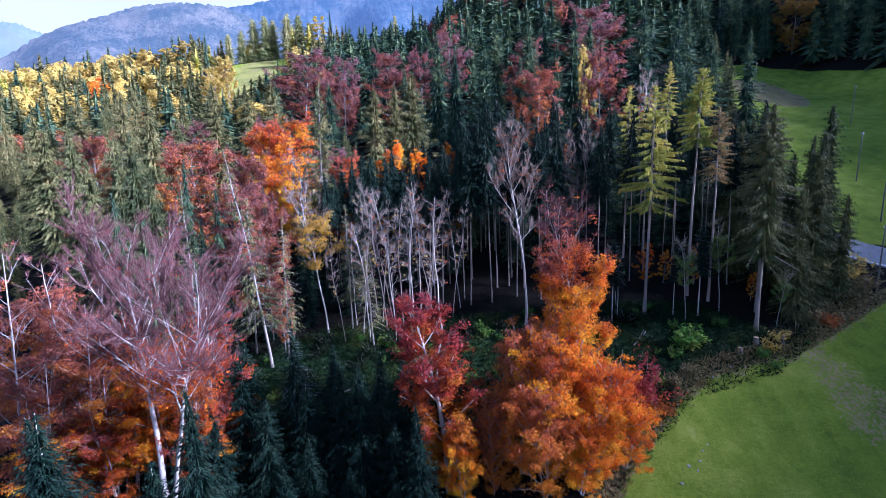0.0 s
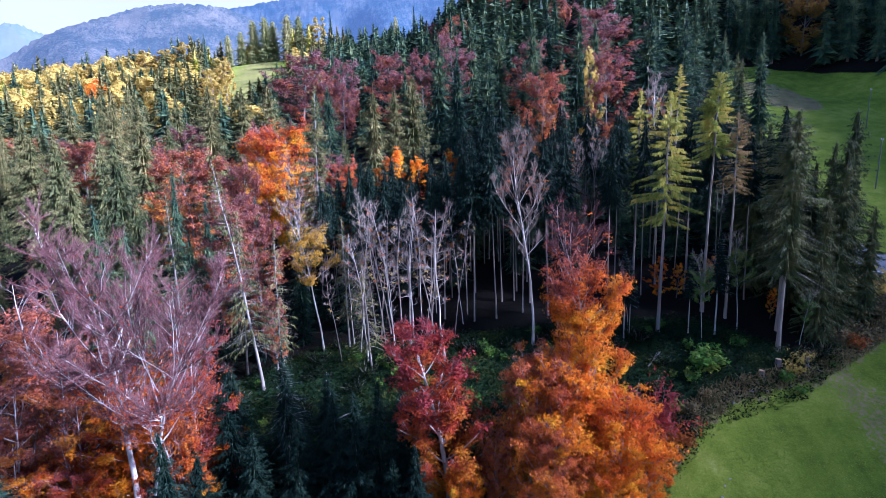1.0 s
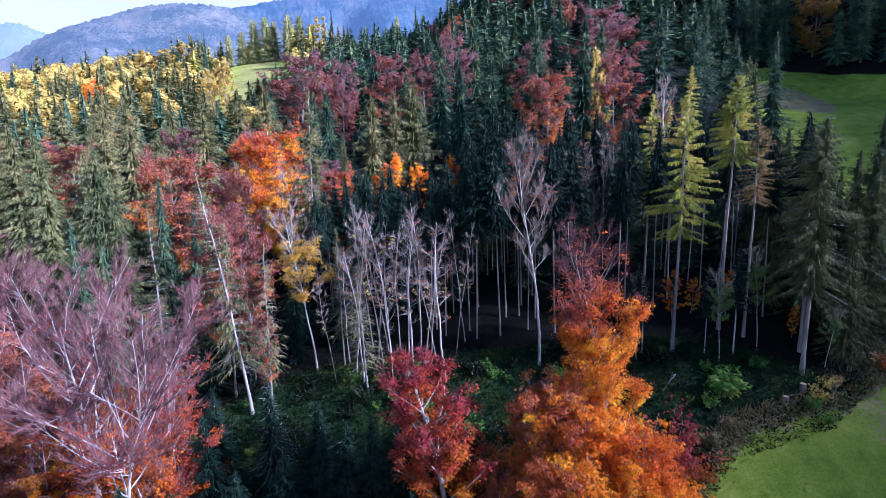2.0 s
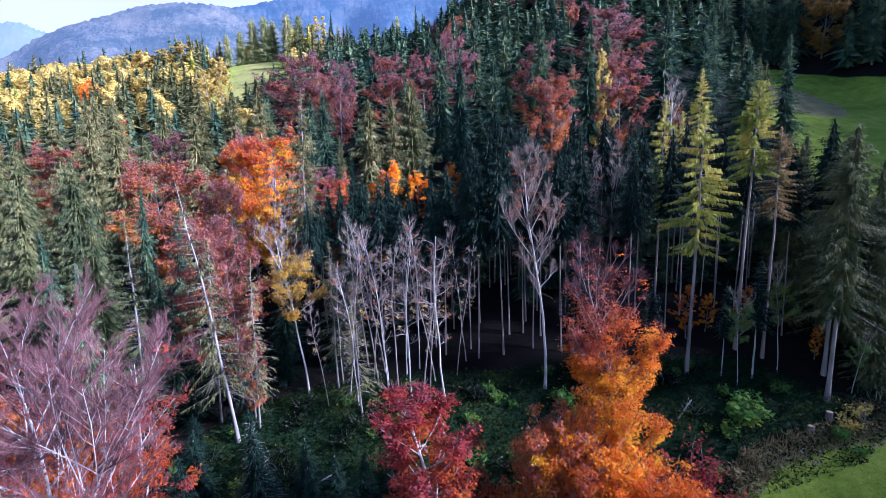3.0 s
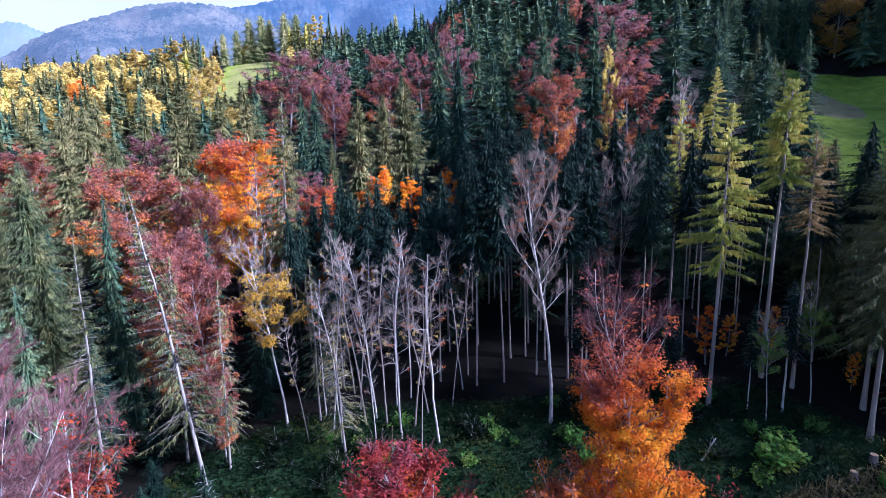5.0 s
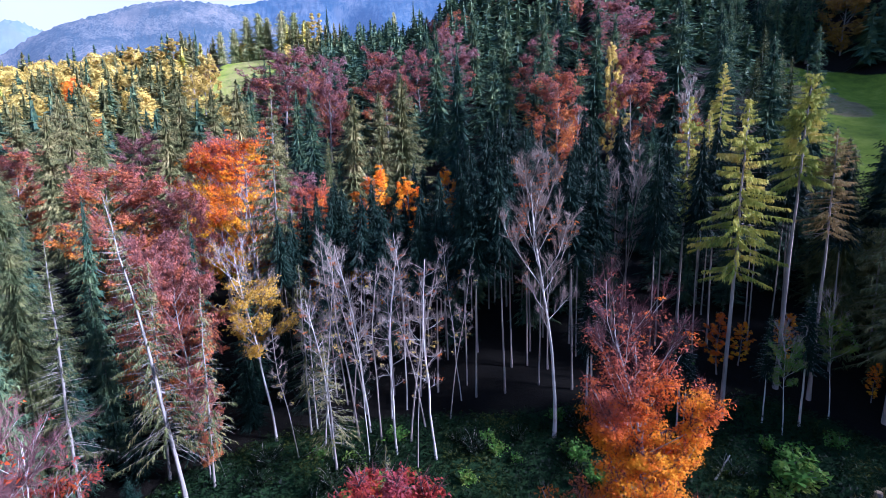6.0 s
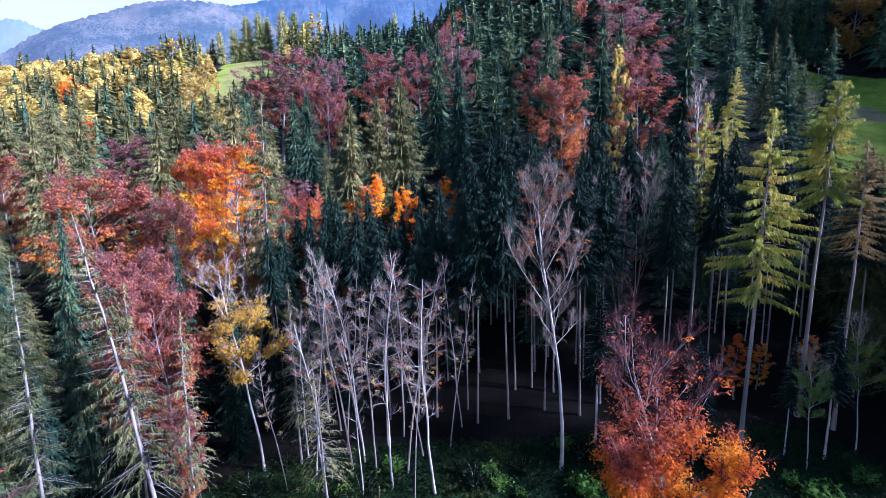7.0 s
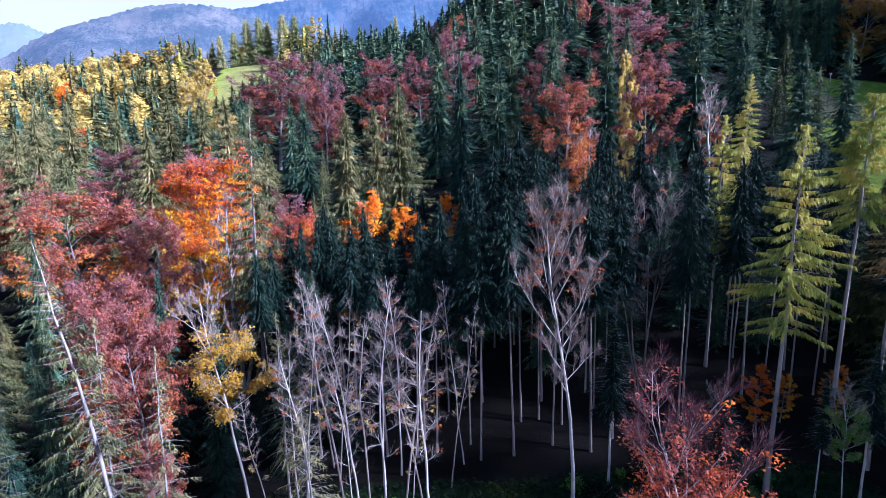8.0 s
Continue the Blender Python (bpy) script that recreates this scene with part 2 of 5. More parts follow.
def hill_mat(name, dark, light, air, glow, scale):
    """A wooded slope kilometres off: speckled woods and paler clearings; blue haze is added as the slope's own glow."""
    m, n, link = nodes_of(name)
    geo = n.new("ShaderNodeNewGeometry")
    a, b = n.new("ShaderNodeTexNoise"), n.new("ShaderNodeTexVoronoi")
    a.inputs["Scale"].default_value, a.inputs["Detail"].default_value = 0.012, 10
    a.inputs["Roughness"].default_value = 0.72
    b.inputs["Scale"].default_value = scale
    mp = n.new("ShaderNodeMapping")
    mp.inputs["Scale"].default_value = (1, 1, 0.45)
    link(geo.outputs["Position"], mp.inputs[0])
    link(geo.outputs["Position"], a.inputs["Vector"])
    link(mp.outputs[0], b.inputs["Vector"])
    f = math_node(n, link, "MULTIPLY_ADD", a.outputs[0], 2.4)
    f.node.inputs[2].default_value = -1.0
    g = math_node(n, link, "MULTIPLY_ADD", b.outputs["Distance"], -0.8)
    link(f, g.node.inputs[2])
    h = math_node(n, link, "ADD", g, 0.35)
    r = ramp_node(n, [dark, tuple((x + y) / 2 for x, y in zip(dark, light)), light])
    link(h, r.inputs[0])
    # pastures between the woods
    open_n, past = n.new("ShaderNodeTexNoise"), n.new("ShaderNodeMix")
    open_n.inputs["Scale"].default_value, open_n.inputs["Detail"].default_value = 0.006, 3
    link(mp.outputs[0], open_n.inputs["Vector"])
    cut = n.new("ShaderNodeMapRange")
    cut.inputs[1].default_value, cut.inputs[2].default_value = 0.54, 0.72
    link(open_n.outputs[0], cut.inputs[0])
    past.data_type = "RGBA"
    link(cut.outputs[0], past.inputs[0])
    link(r.outputs[0], past.inputs[6])
    past.inputs[7].default_value = (*(0.55 * c for c in light), 1)
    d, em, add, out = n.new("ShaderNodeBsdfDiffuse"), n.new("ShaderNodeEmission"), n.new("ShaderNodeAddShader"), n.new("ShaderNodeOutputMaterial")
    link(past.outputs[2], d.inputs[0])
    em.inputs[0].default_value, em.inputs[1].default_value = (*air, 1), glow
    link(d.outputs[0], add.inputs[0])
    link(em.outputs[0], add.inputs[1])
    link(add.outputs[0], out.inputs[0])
    return m


def plain_mat(name, colour, rough=0.8, vary=0.3, scale=3.0):
    return bark_mat(name, [tuple(c * (1 - vary) for c in colour), colour, tuple(min(1, c * (1 + vary)) for c in colour)], scale, 1.0, rough, 0.2)


ASPHALT = plain_mat("asphalt", (0.2, 0.2, 0.215), 0.85, 0.25, 1.5)
LINE_PAINT = plain_mat("road_paint", (0.7, 0.7, 0.7))

# ---- terrain ----
YK = [-100, 0, 30, 45, 52, 60, 66, 80, 110, 150, 200, 260, 330, 430, 520, 700]
PROFILES = {
    -350: [-40, -22, -14, -10, -8, -6, -4, 0, 8, 16, 24, 34, 50, 82, 85, 50],
    -100: [-32, -16, -9, -6, -3, 0, 2.5, 5.5, 12.5, 21.5, 32, 50, 72, 106, 108, 60],
    -15: [-28, -14, -6, -3, 1, 4.5, 6, 10, 17, 30, 48, 66, 84, 98, 100, 60],
    30: [-26, -12, -5, -1, 3, 6.5, 8, 12, 20, 36, 60, 84, 108, 130, 135, 80],
    70: [-22, -10, -3, 2, 6, 10, 12, 17, 28, 42, 66, 100, 145, 160, 150, 90],
    110: [-16, -6, 2, 7, 10, 13, 16, 21, 31, 42, 62, 105, 165, 180, 160, 100],
    # right-hand heights, mostly unseen, set to hide part of the sun
    300: [120, 120, 132, 150, 160, 165, 167, 168, 168, 176, 212, 225, 225, 215, 200, 150],
    460: [276, 270, 252, 235, 220, 200, 180, 150, 110, 110, 120, 140, 150, 150, 140, 90],
}
def height(x, y):
    x, y = np.asarray(x, float), np.asarray(y, float)
    cols = list(PROFILES)
    # smooth along y by averaging shifted reads, then cosine blend between profiles
    w = np.clip((np.abs(y) + 10) * 0.03, 1.0, 12.0)
    rows = [sum(np.interp(y + k * w, YK, PROFILES[c]) for k in (-1.5, -0.5, 0.5, 1.5)) / 4 for c in cols]
    z = np.zeros_like(x + y)
    xc = np.clip(x, cols[0], cols[-1])
    for i in range(len(cols) - 1):
        u = np.clip((xc - cols[i]) / (cols[i + 1] - cols[i]), 0, 1)
        m = (xc >= cols[i]) & (xc <= cols[i + 1])
        u = 0.5 * u + 0.5 * u * u * (3 - 2 * u)
        z = np.where(m, rows[i] * (1 - u) + rows[i + 1] * u, z)
    return z


class Geo:
    """Collects points and faces of one mesh."""

    def __init__(self):
        self.v, self.q, self.t, self.n, self.nv = [], [], [], 0, []

    def add(self, v, q=None, t=None, nv=None):
        """nv: the directions into which the surface faces, point by point, where a crown is shaded as one soft body."""
        if nv is not None:
            self.nv.append(np.asarray(nv, float))
        if q is not None and len(q):
            self.q.append(np.asarray(q) + self.n)
        if t is not None and len(t):
            self.t.append(np.asarray(t) + self.n)
        self.v.append(np.asarray(v, float))
        self.n += len(v)

    def rhombs(self, c, u, w, up=False):
        """Leaf shapes round the centres c: half length u, half width w; up: blades shaded as one with the ground."""
        k = len(c)
        if not k:
            return
        v = np.stack([c - u, c + w - 0.15 * u, c + u, c - w - 0.15 * u], 1).reshape(-1, 3)
        self.add(v, np.arange(4 * k).reshape(-1, 4), None, np.tile([0, 0, 1.0], (4 * k, 1)) if up else None)

    def tube(self, pts, radii, sides=6, cap=True):
        pts = np.asarray(pts, float)
        k = len(pts)
        d = np.gradient(pts, axis=0)
        d /= np.linalg.norm(d, axis=1)[:, None] + 1e-9
        ref = np.where(np.abs(d[:, 2:3]) < 0.9, [[0, 0, 1.0]], [[1.0, 0, 0]])
        u = np.cross(d, ref)
        u /= np.linalg.norm(u, axis=1)[:, None] + 1e-9
        w = np.cross(d, u)
        an = np.linspace(0, 2 * math.pi, sides, endpoint=False)
        r = np.asarray(radii, float)[:, None, None]
        v = pts[:, None] + r * (np.cos(an)[None, :, None] * u[:, None] + np.sin(an)[None, :, None] * w[:, None])
        i, j = np.meshgrid(np.arange(k - 1), np.arange(sides), indexing="ij")
        j2 = (j + 1) % sides
        q = np.stack([i * sides + j, i * sides + j2, (i + 1) * sides + j2, (i + 1) * sides + j], -1).reshape(-1, 4)
        v = v.reshape(-1, 3)
        t = None
        if cap:
            v = np.vstack([v, pts[-1:]])
            t = [((k - 1) * sides + a, (k - 1) * sides + (a + 1) % sides, k * sides) for a in range(sides)]
        self.add(v, q, t)

    def mesh(self, name, material, smooth=False):
        me = bpy.data.meshes.new(name)
        v = np.vstack(self.v) if self.v else np.zeros((0, 3))
        q = np.vstack(self.q) if self.q else np.zeros((0, 4), int)
        t = np.vstack(self.t) if self.t else np.zeros((0, 3), int)
        me.vertices.add(len(v))
        me.vertices.foreach_set("co", v.astype(np.float32).ravel())
        loops = np.concatenate([q.ravel(), t.ravel()]).astype(np.int32)
        me.loops.add(len(loops))
        me.loops.foreach_set("vertex_index", loops)
        total = np.concatenate([np.full(len(q), 4), np.full(len(t), 3)]).astype(np.int32)
        me.polygons.add(len(total))
        me.polygons.foreach_set("loop_start", np.concatenate([[0], np.cumsum(total)[:-1]]).astype(np.int32) if len(total) else [])
        me.polygons.foreach_set("use_smooth", np.full(len(total), smooth))
        if self.nv:
            facing = me.attributes.new("custom_normal", "FLOAT_VECTOR", "POINT")
            facing.data.foreach_set("vector", np.vstack(self.nv).astype(np.float32).ravel())
        me.update(calc_edges=True)
        me.materials.append(material)
        return me


def part(name, geo, material, parent, label="", smooth=False):
    ob = new(name, geo.mesh(name, material, smooth) if isinstance(geo, Geo) else geo)
    ob.parent = parent
    if label:
        tagged(ob, label=label)
    return ob


def stuff(name, geo, material, label, category, kind="stuff", smooth=False):
    return tagged(new(name, geo.mesh(name, material, smooth)), label, category, kind=kind)


# outlines on the plan: open meadows, the ridge field and the clearing
NEAR_MEADOW = [(6, 20), (12, 38), (16.7, 44), (21, 48.4), (26, 52.4), (31, 55), (36, 55.8), (43, 57), (50, 60), (56, 62.5), (75, 63), (120, 50), (160, 0), (80, -60), (10, -60)]
FAR_MEADOW = [(60, 76), (68, 72), (90, 70), (140, 92), (158, 120), (126, 149), (116, 166), (108, 184), (92, 178), (86, 160), (74, 124), (64, 96)]
RIDGE_FIELD = [(-152, 442), (-120, 442), (-100, 380), (-90, 330), (-90, 268), (-103, 248), (-112, 262), (-132, 330), (-150, 400)]
CLEARING = [(-30, 52), (-24, 62), (-16, 67), (-4, 69), (8, 68), (20, 69), (33, 68), (40, 60), (46, 58.5), (38, 54), (28, 52), (20, 46), (10, 48), (-6, 47), (-18, 50)]
BARE_PATCH = (94.5, 152, 8.5, 15)


def inside(x, y, poly):
    x, y = np.asarray(x, float), np.asarray(y, float)
    r = np.zeros(np.broadcast(x, y).shape, bool)
    for (x0, y0), (x1, y1) in zip(poly, poly[1:] + poly[:1]):
        if y0 != y1:
            r ^= ((y0 > y) != (y1 > y)) & (x < (x1 - x0) * (y - y0) / (y1 - y0) + x0)
    return r


def edge_distance(x, y, poly):
    """Metres inside (above 0) or outside (below 0) an outline."""
    x, y = np.asarray(x, float), np.asarray(y, float)
    d = np.full(np.broadcast(x, y).shape, 1e9)
    for (x0, y0), (x1, y1) in zip(poly, poly[1:] + poly[:1]):
        ex, ey = x1 - x0, y1 - y0
        k = np.clip(((x - x0) * ex + (y - y0) * ey) / (ex * ex + ey * ey), 0, 1)
        d = np.minimum(d, np.hypot(x - x0 - k * ex, y - y0 - k * ey))
    return np.where(inside(x, y, poly), d, -d)


def rough_height(x, y):
    """The ground with its small swells."""
    x, y = np.asarray(x, float), np.asarray(y, float)
    return height(x, y) + 0.25 * np.sin(x * 0.31 + 1.3 * np.sin(y * 0.17)) * np.sin(y * 0.27 + 0.6) + 0.08 * np.sin(x * 1.1 + y * 0.7) * np.sin(y * 0.9 - x * 0.4)


def build_ground():
    xs = np.unique(np.round(np.concatenate([np.linspace(-4200, -450, 16), np.linspace(-420, -70, 36), np.arange(-66, 82, 1.25), np.linspace(84, 180, 40), np.linspace(190, 460, 28), np.linspace(520, 4200, 14)]), 3))
    ys = np.unique(np.round(np.concatenate([np.linspace(-3000, -120, 10), np.linspace(-100, 14, 16), np.arange(16, 80, 1.1), np.linspace(81, 190, 74), np.linspace(195, 540, 60), np.linspace(570, 4600, 16)]), 3))
    gx, gy = np.meshgrid(xs, ys, indexing="ij")
    z = rough_height(gx, gy)
    away = np.clip((np.hypot(gx, gy) - 650) / 900, 0, 1)
    z = z * (1 - away) + 20 * away
    g = Geo()
    ny = len(ys)
    i, j = np.meshgrid(np.arange(len(xs) - 1), np.arange(ny - 1), indexing="ij")
    q = np.stack([i * ny + j, (i + 1) * ny + j, (i + 1) * ny + j + 1, i * ny + j + 1], -1).reshape(-1, 4)
    g.add(np.stack([gx, gy, z], -1).reshape(-1, 3), q)
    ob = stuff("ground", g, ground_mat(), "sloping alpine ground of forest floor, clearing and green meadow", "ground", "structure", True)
    x, y = gx.ravel(), gy.ravel()
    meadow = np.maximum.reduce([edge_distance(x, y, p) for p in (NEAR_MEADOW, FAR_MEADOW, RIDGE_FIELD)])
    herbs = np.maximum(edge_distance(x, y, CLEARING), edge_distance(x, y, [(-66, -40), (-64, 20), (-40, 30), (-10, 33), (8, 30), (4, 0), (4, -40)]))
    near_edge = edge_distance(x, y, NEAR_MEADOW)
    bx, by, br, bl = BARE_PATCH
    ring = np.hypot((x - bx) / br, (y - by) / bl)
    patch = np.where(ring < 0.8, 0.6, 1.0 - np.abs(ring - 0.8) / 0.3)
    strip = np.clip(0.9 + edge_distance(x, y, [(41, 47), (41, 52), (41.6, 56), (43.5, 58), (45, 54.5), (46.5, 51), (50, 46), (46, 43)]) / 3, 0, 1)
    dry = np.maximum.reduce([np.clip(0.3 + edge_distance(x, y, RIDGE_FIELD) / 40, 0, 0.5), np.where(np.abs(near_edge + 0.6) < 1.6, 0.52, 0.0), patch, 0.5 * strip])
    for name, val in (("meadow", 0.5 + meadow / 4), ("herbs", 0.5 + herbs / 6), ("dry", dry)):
        at = ob.data.attributes.new(name, "FLOAT", "POINT")
        at.data.foreach_set("value", np.clip(val, 0, 1).astype(np.float32))


build_ground()


def ground_strip(name, line, half, material, lift, label, category):
    """A way laid over the ground along a plan line."""
    p = np.asarray(line, float)
    d = np.gradient(p, axis=0)
    s = np.stack([d[:, 1], -d[:, 0]], 1) / np.linalg.norm(d, axis=1)[:, None]
    g = Geo()
    cols = np.linspace(-1, 1, 5)
    v = np.stack([np.column_stack([p + s * half * c, rough_height(*(p + s * half * c).T) + lift]) for c in cols], 1)
    low = v - [0, 0, 0.6]
    n, m = len(p), len(cols)
    i, j = np.meshgrid(np.arange(n - 1), np.arange(m - 1), indexing="ij")
    g.add(v.reshape(-1, 3), np.stack([i * m + j, (i + 1) * m + j, (i + 1) * m + j + 1, i * m + j + 1], -1).reshape(-1, 4))
    for c in (0, m - 1):
        w = np.vstack([v[:, c], low[:, c]])
        g.add(w, [(k, k + 1, n + k + 1, n + k) for k in range(n - 1)])
    return tagged(new(name, g.mesh(name, material)), label, category, kind="structure")


def curve_points(knots, n):
    k = np.asarray(knots, float)
    t = np.linspace(0, len(k) - 1, n)
    s = [np.interp(t, range(len(k)), k[:, i]) for i in range(2)]
    ker = np.ones(7) / 7
    s = [np.convolve(np.pad(c, 3, mode="edge"), ker, "valid") for c in s]
    return np.column_stack(s)


road_line = curve_points([(59, 80), (59.5, 77), (60.5, 74), (63, 70.5), (68, 67.5), (80, 65), (110, 62)], 60)
ground_strip("road", road_line, 2.3, ASPHALT, 0.15, "narrow grey asphalt road along the meadow", "road")
side = np.gradient(road_line, axis=0)
side = np.stack([side[:, 1], -side[:, 0]], 1) / np.linalg.norm(side, axis=1)[:, None]
ground_strip("road_line", road_line + side * 2.0, 0.1, LINE_PAINT, 0.165, "worn white edge line painted on the road", "road marking")


# ---- far hills ----
def far_hill(name, dist, depth, profile, material, seed, foot=-40):
    """A wooded ridge kilometres off; profile: bearing in degrees to the right, elevation of the crest in degrees."""
    rng = np.random.default_rng(seed)
    b = np.linspace(profile[0][0], profile[-1][0], 260)
    el = np.interp(b, [p[0] for p in profile], [p[1] for p in profile])
    el = np.convolve(np.pad(el, 4, mode="edge"), np.ones(9) / 9, "valid")
    rows = 44
    u = np.linspace(0, 1, rows)
    g = Geo()
    B, U = np.meshgrid(np.radians(b), u, indexing="ij")
    crest = np.tan(np.radians(el))[:, None] * (dist + depth)
    z = foot + (crest - foot + 30) * (U ** 0.85)
    d = dist + depth * U
    bumps = sum(np.sin(B * f + p1) * np.sin(U * f2 + p2) * a2 for f, f2, a2, p1, p2 in [(rng.uniform(20, 60), rng.uniform(4, 9), 0.035, rng.uniform(0, 6), rng.uniform(0, 6)) for _ in range(6)])
    d = d * (1 + bumps * (1 - U))
    z = z + rng.normal(0, 0.0014 * dist, z.shape)
    v = np.stack([np.sin(B) * d, np.cos(B) * d, z], -1).reshape(-1, 3)
    n, m = len(b), rows
    i, j = np.meshgrid(np.arange(n - 1), np.arange(m - 1), indexing="ij")
    g.add(v, np.stack([i * m + j, (i + 1) * m + j, (i + 1) * m + j + 1, i * m + j + 1], -1).reshape(-1, 4))
    return stuff(name, g, material, "wooded mountain ridge with painted blue haze on the horizon", "mountain", "structure", True)


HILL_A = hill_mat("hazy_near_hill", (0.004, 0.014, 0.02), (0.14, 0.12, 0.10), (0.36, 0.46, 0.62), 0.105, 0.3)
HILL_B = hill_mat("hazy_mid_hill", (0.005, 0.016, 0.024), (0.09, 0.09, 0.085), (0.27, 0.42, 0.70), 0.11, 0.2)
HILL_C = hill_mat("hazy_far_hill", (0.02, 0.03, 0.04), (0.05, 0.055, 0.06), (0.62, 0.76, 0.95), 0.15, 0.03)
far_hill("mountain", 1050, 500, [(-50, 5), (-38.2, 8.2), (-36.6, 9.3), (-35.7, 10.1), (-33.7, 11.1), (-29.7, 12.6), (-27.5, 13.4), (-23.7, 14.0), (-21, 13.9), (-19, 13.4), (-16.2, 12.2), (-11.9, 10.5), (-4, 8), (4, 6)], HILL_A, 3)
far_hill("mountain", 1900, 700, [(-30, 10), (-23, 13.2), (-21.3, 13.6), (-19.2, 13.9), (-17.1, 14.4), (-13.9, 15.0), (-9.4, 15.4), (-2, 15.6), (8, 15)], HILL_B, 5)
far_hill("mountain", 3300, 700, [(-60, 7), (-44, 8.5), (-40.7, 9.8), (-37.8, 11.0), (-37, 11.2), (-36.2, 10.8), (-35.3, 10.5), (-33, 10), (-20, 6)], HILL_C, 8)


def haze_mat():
    """Emission standing in for bright thin cloud low in the sky, a little uneven."""
    m, n, link = nodes_of("horizon_haze_glow")
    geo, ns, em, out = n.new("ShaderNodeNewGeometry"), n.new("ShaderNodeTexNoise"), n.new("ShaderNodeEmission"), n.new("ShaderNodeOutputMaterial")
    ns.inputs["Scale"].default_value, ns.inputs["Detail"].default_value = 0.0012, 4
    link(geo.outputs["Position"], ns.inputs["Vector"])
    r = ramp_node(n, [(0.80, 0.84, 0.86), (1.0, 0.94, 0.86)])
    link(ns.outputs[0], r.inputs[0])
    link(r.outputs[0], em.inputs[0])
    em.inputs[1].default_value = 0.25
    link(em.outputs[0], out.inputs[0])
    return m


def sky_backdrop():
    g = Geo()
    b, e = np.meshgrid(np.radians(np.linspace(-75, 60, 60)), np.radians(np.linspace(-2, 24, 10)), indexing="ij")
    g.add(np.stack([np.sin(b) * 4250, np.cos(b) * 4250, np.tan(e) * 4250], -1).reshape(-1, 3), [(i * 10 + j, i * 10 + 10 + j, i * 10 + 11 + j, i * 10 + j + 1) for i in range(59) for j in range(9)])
    stuff("backdrop", g, haze_mat(), "glowing sheet painted as white haze low over the horizon", "sky", "structure", True)


# added glowing sheet: whitens the low sky, lights the wood a little too
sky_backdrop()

# ---- tree builders ----
UP = np.array([0, 0, 1.0])



def unit(v):
    return v / (np.linalg.norm(v, axis=-1, keepdims=True) + 1e-9)


def wander(rng, p, d, length, n, lift=0.0, wob=0.12):
    """A crooked line from p along d that bends up (lift above 0) or down."""
    pts, d = [np.array(p, float)], unit(np.array(d, float))
    for _ in range(n):
        d = unit(d + UP * lift / n + rng.normal(0, wob, 3))
        pts.append(pts[-1] + d * length / n)
    return np.array(pts)


def star_tiers(g, spine, h, r, bare, power, rng, tiers=8, spikes=7, share=1.0, drop=0.55):
    """The thick inner foliage of a conifer: ragged drooping tiers."""
    zs = np.linspace(0, h, len(spine))
    for k in range(tiers):
        f = (k + 0.3) / tiers
        z = h * (bare + (1 - bare) * f)
        R = share * r * (1 - f) ** power
        n = 2 * spikes
        az = rng.uniform(0, 6.28) + np.arange(n) * 2 * math.pi / n
        rad = R * np.where(np.arange(n) % 2, 0.5, 1.0) * rng.uniform(0.75, 1.2, n)
        c = [np.interp(z, zs, spine[:, i]) for i in range(2)]
        top = min(h, z + (1 - bare) * h / tiers * 1.5)
        rim = np.column_stack([c[0] + np.cos(az) * rad, c[1] + np.sin(az) * rad, z - drop * rad * rng.uniform(0.7, 1.2, n)])
        away = np.column_stack([np.cos(az), np.sin(az), np.full(n, 0.5)])
        g.add(np.vstack([rim, [[c[0], c[1], top]]]), None, [(a, (a + 1) % n, n) for a in range(n)], unit(np.vstack([away, UP])))


def spikes(g, c, u, w, away=None, soft=0.65):
    """Leaves or needle twigs: slim triangles with the centre c, half length u and half width w; away: the way out of the crown, which shades them softly together."""
    k = len(c)
    nv = None
    if away is not None:
        n = unit(np.cross(-2 * w, 2 * u - w))
        flip = np.where((n * away).sum(1) < 0, -1.0, 1.0)[:, None]
        w = w * flip
        nv = np.repeat(unit(soft * unit(away) + (1 - soft) * n * flip), 3, 0)
    v = np.stack([c - u + w, c - u - w, c + u], 1).reshape(-1, 3)
    g.add(v, None, np.arange(3 * k).reshape(-1, 3), nv)


